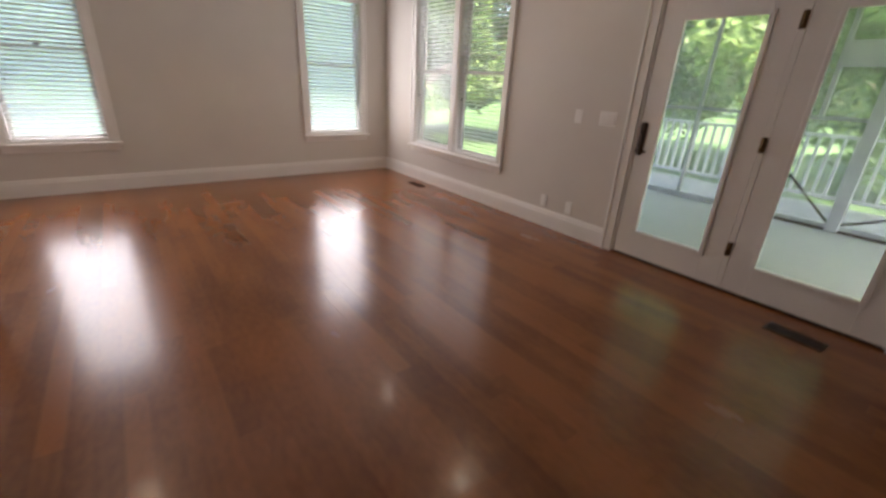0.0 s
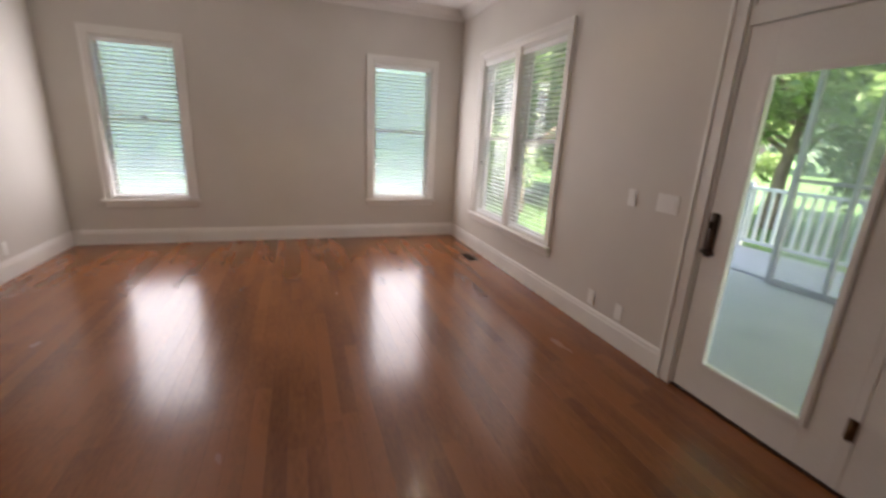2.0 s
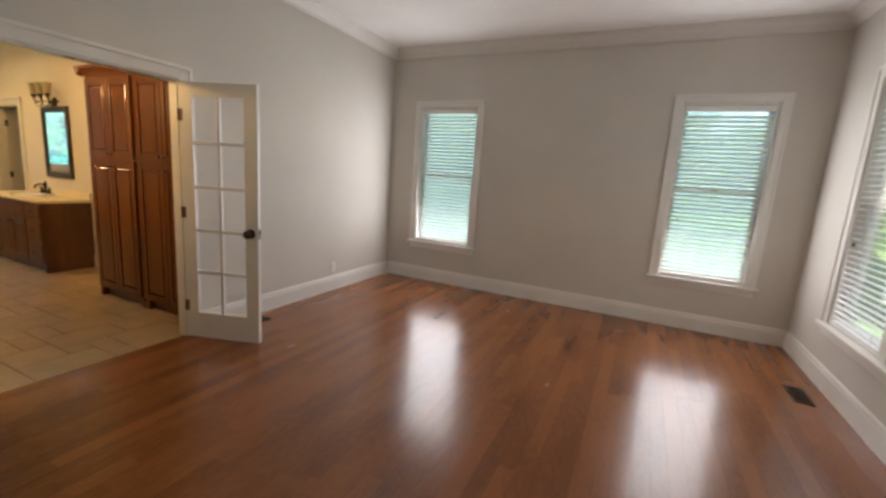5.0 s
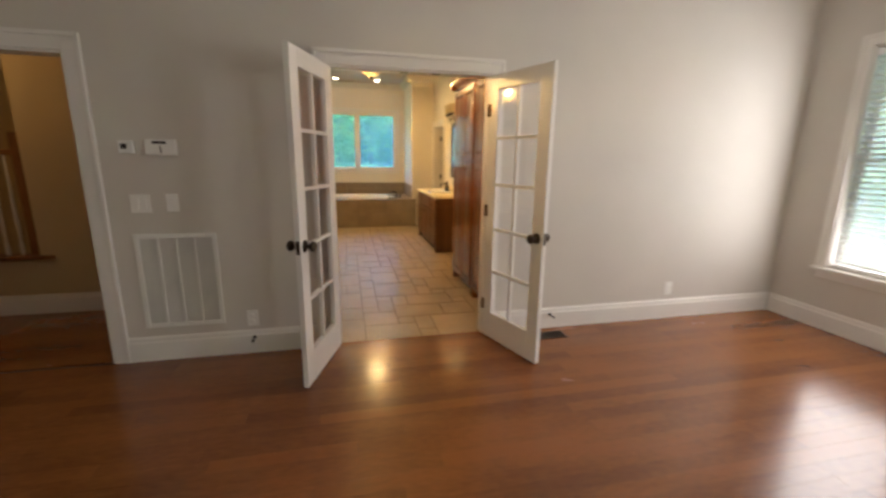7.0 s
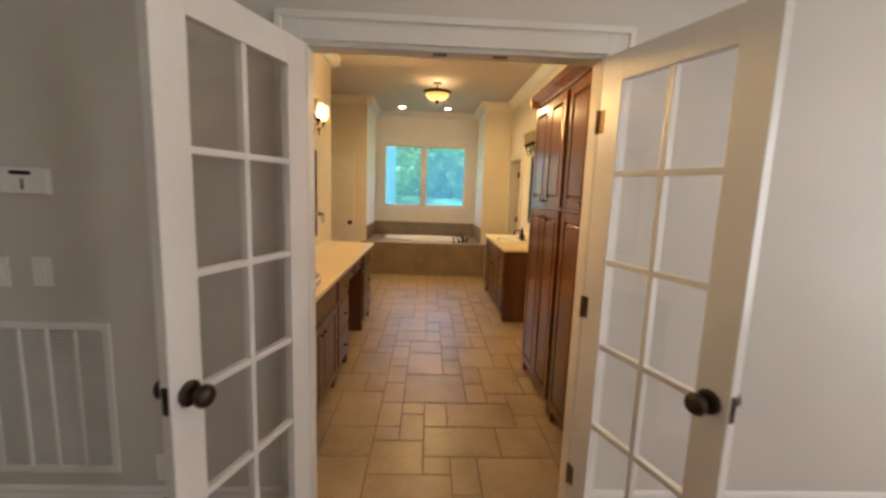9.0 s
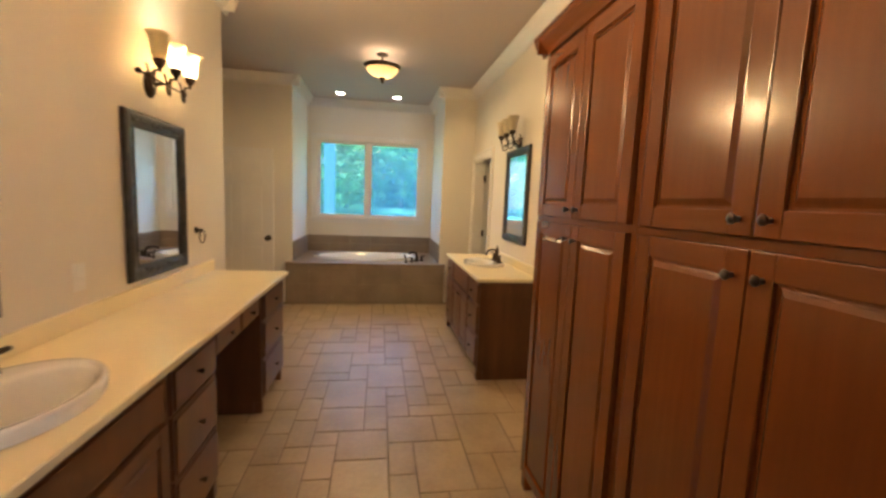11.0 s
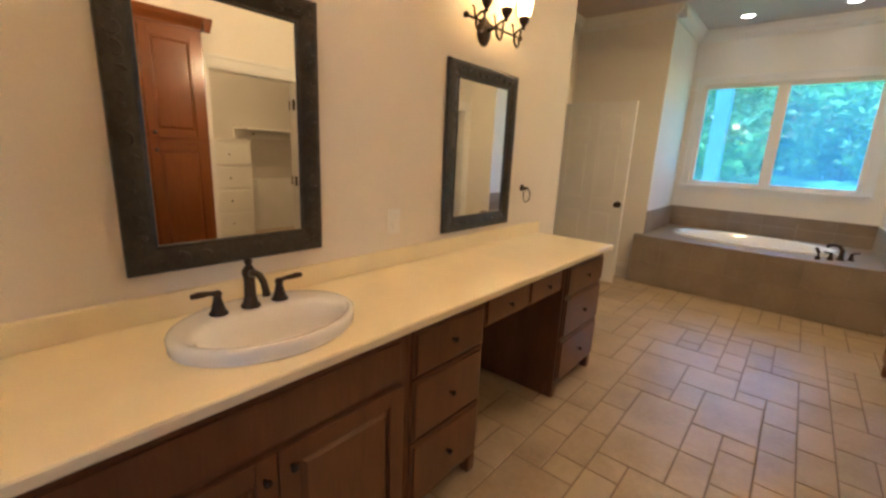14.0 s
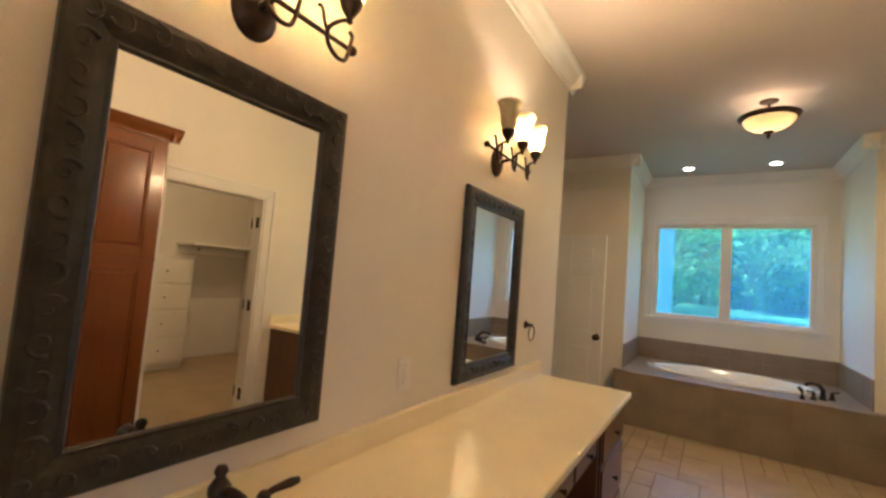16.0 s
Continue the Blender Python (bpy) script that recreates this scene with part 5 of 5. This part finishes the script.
# ---- small fixtures ----
def plate_on_wall(name, m, w, h, label, category, kind):
    """Switch, socket or blank plate: local x along the wall, z up, +y out."""
    root = thing(name, label, category, m)
    part("cover_plate", bm_box(-w / 2, w / 2, 0.0005, 0.006, -h / 2, h / 2, 0.002), M_PLASTIC, root)
    if kind == "outlet":
        for z in (-0.02, 0.02):
            part("socket", lathe([(0.016, 0), (0.016, 0.003), (0.012, 0.004), (0, 0.004)], 14, at=(0, 0.0062, z), axis=Matrix.Rotation(radians(-90), 4, 'X')), M_PLASTIC, root)
    elif kind:
        for i in range(kind):
            x = (i - (kind - 1) / 2) * 0.046
            part("rocker", bm_box(x - 0.016, x + 0.016, 0.0062, 0.010, -0.033, 0.033, 0.002), M_PLASTIC, root)
    return root


S_TURN, N_TURN, L_TURN = pose(0, 0, 0), pose(0, 0, 0, 0, 0, 180), left_turn
plate_on_wall("light_switch", Matrix.Translation((0.203, YS, 1.125)), 0.075, 0.12, "white light switch on greige wall", "switch", 1)
plate_on_wall("light_switch", Matrix.Translation((-0.10, YS, 1.13)), 0.165, 0.12, "white triple light switch beside porch door", "switch", 3)
plate_on_wall("outlet", Matrix.Translation((0.465, YS, 0.265)), 0.075, 0.12, "white wall outlet above baseboard", "outlet", "outlet")
plate_on_wall("cable_plate", Matrix.Translation((0.149, YS, 0.265)), 0.075, 0.12, "white blank wall plate above baseboard", "wall plate", 0)
plate_on_wall("outlet", Matrix.Translation((2.586, 0, 0.288)) @ N_TURN, 0.075, 0.12, "white wall outlet above baseboard", "outlet", "outlet")
plate_on_wall("outlet", Matrix.Translation((-1.02, 0, 0.27)) @ N_TURN, 0.075, 0.12, "white wall outlet beside return grille", "outlet", "outlet")
plate_on_wall("light_switch", Matrix.Translation((-1.645, 0, 1.125)) @ N_TURN, 0.12, 0.12, "white double light switch under thermostat", "switch", 2)
plate_on_wall("light_switch", Matrix.Translation((-1.455, 0, 1.13)) @ N_TURN, 0.075, 0.12, "white light switch under thermostat", "switch", 1)
plate_on_wall("outlet", Matrix.Translation((BL, 1.925, 1.086)) @ L_TURN, 0.075, 0.12, "white wall outlet above vanity counter", "outlet", "outlet")

th = thing("thermostat", "white wall thermostat with dark display", "thermostat", Matrix.Translation((-1.475, 0, 1.492)) @ N_TURN)
part("case", bm_box(-0.09, 0.09, 0.001, 0.028, -0.05, 0.05, 0.006), M_PLASTIC, th)
part("display", bm_box(-0.035, 0.045, 0.0285, 0.0295, 0.022, 0.038), M_SCREEN, th)
part("button_bar", bm_box(-0.004, 0.004, 0.0285, 0.031, -0.035, 0.008, 0.001), M_VENT, th)
kp = thing("alarm_sensor", "small white wall sensor with dark window", "sensor", Matrix.Translation((-1.675, 0, 1.491)) @ N_TURN)
part("case", bm_box(-0.045, 0.045, 0.001, 0.02, -0.04, 0.04, 0.005), M_PLASTIC, kp)
part("display", bm_box(-0.005, 0.03, 0.0205, 0.0215, -0.012, 0.02), M_SCREEN, kp)

gr = thing("return_air_grille", "white metal return air grille low on the wall", "grille", Matrix.Translation((-1.462, 0, 0.583)) @ N_TURN)
W2, H2 = 0.255, 0.336
for q in ((-W2, -W2 + 0.03, -H2, H2), (W2 - 0.03, W2, -H2, H2), (-W2 + 0.03, W2 - 0.03, -H2, -H2 + 0.03), (-W2 + 0.03, W2 - 0.03, H2 - 0.03, H2)):
    part("frame", bm_box(q[0], q[1], 0.001, 0.012, q[2], q[3], 0.003), M_PLASTIC, gr)
part("backing", bm_box(-W2 + 0.03, W2 - 0.03, 0.0006, 0.0016, -H2 + 0.03, H2 - 0.03), M_GRILLE, gr)
for i in range(1, 4):
    x = -W2 + 0.03 + i * (2 * W2 - 0.06) / 4
    part("divider", bm_box(x - 0.006, x + 0.006, 0.002, 0.0115, -H2 + 0.03, H2 - 0.03), M_PLASTIC, gr)
lv = mesh_of("louvre", bm_box(-W2 + 0.03, W2 - 0.03, -0.004, 0.004, -0.0006, 0.0006), M_PLASTIC)
for i in range(42):
    place_part("louvre", lv, gr, pose(0, 0.006, -H2 + 0.04 + i * (2 * H2 - 0.08) / 41, 38, 0, 0))


def floor_vent(x, y, turn):
    root = thing("floor_vent", "dark brown metal floor register in wood floor", "floor vent", pose(x, y, 0.0005, 0, 0, turn), "floor registers")
    for q in ((-0.15, 0.15, -0.065, -0.05), (-0.15, 0.15, 0.05, 0.065), (-0.15, -0.135, -0.05, 0.05), (0.135, 0.15, -0.05, 0.05)):
        part("frame", bm_box(*q, 0, 0.006, 0.0015), M_VENT, root)
    me = mesh_of("bar", bm_box(-0.003, 0.003, -0.05, 0.05, 0, 0.004), M_VENT)
    for i in range(21):
        place_part("bar", me, root, Matrix.Translation((-0.13 + i * 0.013, 0, 0)))
    # Flat near-black sheet painted for the shade inside the duct.
    part("well", bm_box(-0.135, 0.135, -0.05, 0.05, 0.0003, 0.0012), M_SCREEN, root)
    return root


floor_vent(-1.835, -4.51, -3)
floor_vent(2.56, -4.58, 0)
floor_vent(1.30, -0.17, 0)
for x in (-1.014, 1.385):
    ds = thing("door_stop", "dark spring door stop on baseboard", "door stop", pose(x, -0.0185, 0.125, 90, 0, 0), "door stops")
    part("rod", lathe([(0.014, 0), (0.014, 0.004), (0.006, 0.008), (0.006, 0.06), (0.010, 0.062), (0.010, 0.075), (0, 0.078)], 10), M_BRONZE, ds)
ring = thing("towel_ring", "bronze towel ring on cream wall", "towel ring", Matrix.Translation((BL + 0.001, 3.10, 1.17)) @ L_TURN)
part("mount", lathe([(0.024, 0), (0.022, 0.008), (0.010, 0.014), (0.010, 0.045), (0, 0.05)], 14, at=(0, 0, 0.035), axis=Matrix.Rotation(radians(-90), 4, 'X')), M_BRONZE, ring)
part("ring", tube([(0.045 * math.sin(a * math.pi / 12), 0.042, -0.012 + 0.045 * math.cos(a * math.pi / 12)) for a in range(24)] + [(0, 0.042, 0.033)], 0.0038, seg=6), M_BRONZE, ring)

# ---- ceiling fan ----
fan = thing("ceiling_fan", "dark bronze ceiling fan with wooden blades and pull chain", "ceiling fan", pose(0.42, -2.36, 0))
part("canopy", lathe([(0.07, H - 0.001), (0.068, H - 0.03), (0.03, H - 0.06)], 20), M_BRONZE, fan)
part("downrod", lathe([(0.012, H - 0.05), (0.012, 2.66)], 10), M_BRONZE, fan)
part("motor", lathe([(0.03, 2.69), (0.10, 2.67), (0.135, 2.63), (0.135, 2.56), (0.10, 2.52), (0.06, 2.50), (0.055, 2.46), (0.0, 2.44)], 28), M_BRONZE, fan)
for i in range(5):
    a = radians(-36 + 72 * i)
    m = Matrix.Rotation(a, 4, 'Z') @ Matrix.Translation((0, 0, 2.525)) @ Matrix.Rotation(radians(10), 4, 'X')
    bm = bmesh.new()
    prof = [(0.20, 0.045), (0.30, 0.060), (0.55, 0.070), (0.63, 0.062), (0.66, 0.035)]
    rows = [[bm.verts.new((x, s * hw, z)) for z in (0, 0.006) for s in (-1, 1)] for x, hw in prof]
    for r0, r1 in zip(rows, rows[1:]):
        for p, q in ((0, 1), (1, 3), (3, 2), (2, 0)):
            bm.faces.new((r0[p], r0[q], r1[q], r1[p]))
    bm.faces.new([rows[0][j] for j in (0, 1, 3, 2)])
    bm.faces.new([rows[-1][j] for j in (0, 1, 3, 2)])
    b = part("blade", bm, M_FAN, fan)
    b.matrix_local = m
    br = part("blade_iron", bm_box(0.12, 0.24, -0.018, 0.018, -0.006, -0.0005, 0.002), M_BRONZE, b)
part("pull_chain", tube([(0, 0, 2.445), (0, 0, 2.30)], 0.002, seg=5), M_BRONZE, fan)
part("chain_knob", lathe([(0.002, 2.30), (0.008, 2.285), (0.008, 2.265), (0, 2.258)], 10), M_BRONZE, fan)

# ---- stair seen through the hall doorway ----
st = thing("stair_railing", "oak stair railing with turned white balusters", "railing")
part("hand_rail", bm_box(-5.0, -3.14, 1.40, 1.46, 1.42, 1.47, 0.012), M_STAIR, st)
part("skirt_cap", bm_box(-5.1, -3.0, 1.345, 1.53, 0.47, 0.505, 0.006), M_STAIR, st)
part("newel", bm_box(-3.20, -3.12, 1.39, 1.47, 0.506, 1.62, 0.006), M_STAIR, st)
me = mesh_of("baluster", lathe([(0.018, 0.506), (0.018, 0.60), (0.011, 0.64), (0.017, 0.80), (0.012, 1.1), (0.010, 1.42)], 10), M_TRIM)
for i in range(15):
    place_part("baluster", me, st, Matrix.Translation((-3.28 - i * 0.115, 1.43, 0)))
# Added, unseen: a globe and fill lamp that brighten the hall.
hl = thing("hall_ceiling_light", "unseen globe added above hall fill lamp", "ceiling lamp", pose(-3.6, 0.75, 2.75))
part("globe", lathe([(0.10, -0.001), (0.13, -0.03), (0.10, -0.08), (0.0, -0.10)], 24), M_SHADE, hl)
lamp("hall_light", 'POINT', (-3.6, 0.75, 2.5), HALL_W, WARM, 0.1)

for x in (0.12, 0.36):
    part("strike_plate", bm_box(x - 0.028, x + 0.028, 0.02, 0.045, 2.0415, 2.0438), M_BRONZE, bpy.data.objects["trim_french_doorway"])
# hinges left on the closet door jamb
jh, jx, jy = bpy.data.objects["trim_closet_doorway"], BR + 0.05, R_NEAR[1] - 0.02
for z in (0.25, 1.05, 1.82):
    part("hinge", tube([(jx - 0.02, jy - 0.006, z - 0.05), (jx - 0.02, jy - 0.006, z + 0.05)], 0.008, bm_box(jx - 0.018, jx + 0.018, jy - 0.005, jy - 0.001, z - 0.05, z + 0.05)), M_BRONZE, jh)
# ---- closet drawers seen in the mirror ----
cl = thing("closet_dresser", "white built-in closet drawers with dark knobs", "drawers")
part("body", bm_box(3.86, CX - 0.002, 2.84, 3.50, 0.08, 1.44, 0.003), M_TRIM, cl)
part("plinth", bm_box(3.91, CX - 0.002, 2.845, 3.495, 0.0, 0.08), M_TRIM, cl)
part("top", bm_box(3.84, CX - 0.002, 2.83, 3.51, 1.441, 1.465, 0.004), M_TRIM, cl)
for i in range(4):
    raised_panel("drawer", Matrix.Translation((3.859, 2.86, 0.10 + i * 0.332)) @ Matrix.Rotation(radians(90), 4, 'Z'), 0.62, 0.322, M_TRIM, cl, (0.31, 0.16), flat=True)
rod = thing("closet_shelf", "white closet shelf with side panel and hook", "shelf")
part("board", bm_box(3.95, CX - 0.002, 3.515, 4.54, 1.62, 1.65, 0.002), M_TRIM, rod)
part("cleat", bm_box(CX - 0.02, CX - 0.002, 3.515, 4.54, 1.50, 1.619, 0.002), M_TRIM, rod)
part("lower_panel", bm_box(CX - 0.03, CX - 0.002, 3.515, 4.54, 0.0, 0.86, 0.002), M_TRIM, rod)
part("hook", tube([(CX - 0.02, 3.80, 1.57), (CX - 0.07, 3.80, 1.56), (CX - 0.09, 3.80, 1.59)], 0.008), M_BRONZE, rod)
# Fill lamp and its globe, out of view, added to light the closet.
lamp("closet_light", 'POINT', (3.0, 3.0, 2.8), CLOSET_W, WARM, 0.1)
gl = thing("closet_ceiling_light", "unseen globe added above closet fill lamp", "ceiling lamp", pose(3.0, 3.0, HB))
part("globe", lathe([(0.10, -0.001), (0.13, -0.03), (0.10, -0.08), (0.0, -0.10)], 24), M_SHADE, gl)

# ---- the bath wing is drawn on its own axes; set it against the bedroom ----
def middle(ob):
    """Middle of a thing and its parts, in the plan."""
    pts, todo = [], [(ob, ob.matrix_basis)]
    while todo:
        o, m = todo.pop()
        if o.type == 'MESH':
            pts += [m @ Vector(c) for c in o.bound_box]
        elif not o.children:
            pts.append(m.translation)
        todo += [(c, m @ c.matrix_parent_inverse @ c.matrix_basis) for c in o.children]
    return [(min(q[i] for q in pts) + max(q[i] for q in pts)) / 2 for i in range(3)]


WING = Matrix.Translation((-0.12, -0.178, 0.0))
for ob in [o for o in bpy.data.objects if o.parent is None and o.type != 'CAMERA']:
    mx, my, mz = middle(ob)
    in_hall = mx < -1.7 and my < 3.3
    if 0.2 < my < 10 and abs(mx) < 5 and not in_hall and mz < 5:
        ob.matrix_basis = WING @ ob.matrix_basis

# ---- bathroom floor tiles ----
U = 0.152
cols0, cols1, nrow = -6, 17, 37
rng = random.Random(11)
used, tile_meshes = {}, {}
sizes = [(3, 3), (3, 2), (2, 3), (2, 2), (2, 1), (1, 2), (1, 1)]
weights = [5, 5, 4, 3, 3, 3, 1]


def tile_free(i, j, w, h):
    return all((i + a, j + b) not in used and i + a < cols1 and j + b < nrow and (i + a >= 0 or j + b >= 23) for a in range(w) for b in range(h))


last = None
for j in range(nrow):
    for i in range(cols0 if j >= 23 else 0, cols1):
        if (i, j) in used:
            continue
        fits = []
        for s, wt in zip(sizes, weights):
            if tile_free(i, j, *s):
                # joints that would run on from the row above or the tile beside are rare
                above = used.get((i + s[0] - 1, j - 1)) != used.get((i + s[0], j - 1))
                beside = used.get((i - 1, j + s[1] - 1)) != used.get((i - 1, j + s[1]))
                fits.append((s, wt * (0.35 if s == last else 1) * (0.12 if above else 1) * (0.3 if beside else 1)))
        s = rng.choices([f[0] for f in fits], [f[1] for f in fits])[0]
        last = s
        for a in range(s[0]):
            for b in range(s[1]):
                used[i + a, j + b] = (i, j)
        if s not in tile_meshes:
            g = 0.0035
            tile_meshes[s] = mesh_of("tile", bm_box(g, s[0] * U - g, g, s[1] * U - g, -0.010, 0.0, 0.003), M_TILE)
        place_part("tile", tile_meshes[s], floor_tile, pose(BL + i * U, 0.203 + j * U, rng.uniform(-0.0008, 0.0004), rng.uniform(-0.06, 0.06), rng.uniform(-0.06, 0.06)))

# ---- oak boards ----
PW = 0.0903
board_meshes = {}
rng = random.Random(3)
for j in range(53):
    y, x, first = YS - 0.01 + j * PW, XW - 0.1, True
    while x < XE - 0.002:
        L = rng.choice((0.45, 0.7, 1.0, 1.4, 1.9, 2.3)) if not first else rng.choice((0.5, 0.9, 1.3, 1.7))
        first = False
        if x + L > XE - 0.3:
            L = round(XE - x, 3)
        if L not in board_meshes:
            board_meshes[L] = mesh_of("plank", bm_box(0.0003, L - 0.0003, 0.0003, PW - 0.0003, -0.005, 0), M_FLOOR)
        place_part("plank", board_meshes[L], floor_wood, Matrix.Translation((x, y, rng.uniform(-0.0003, 0.0))))
        x += L
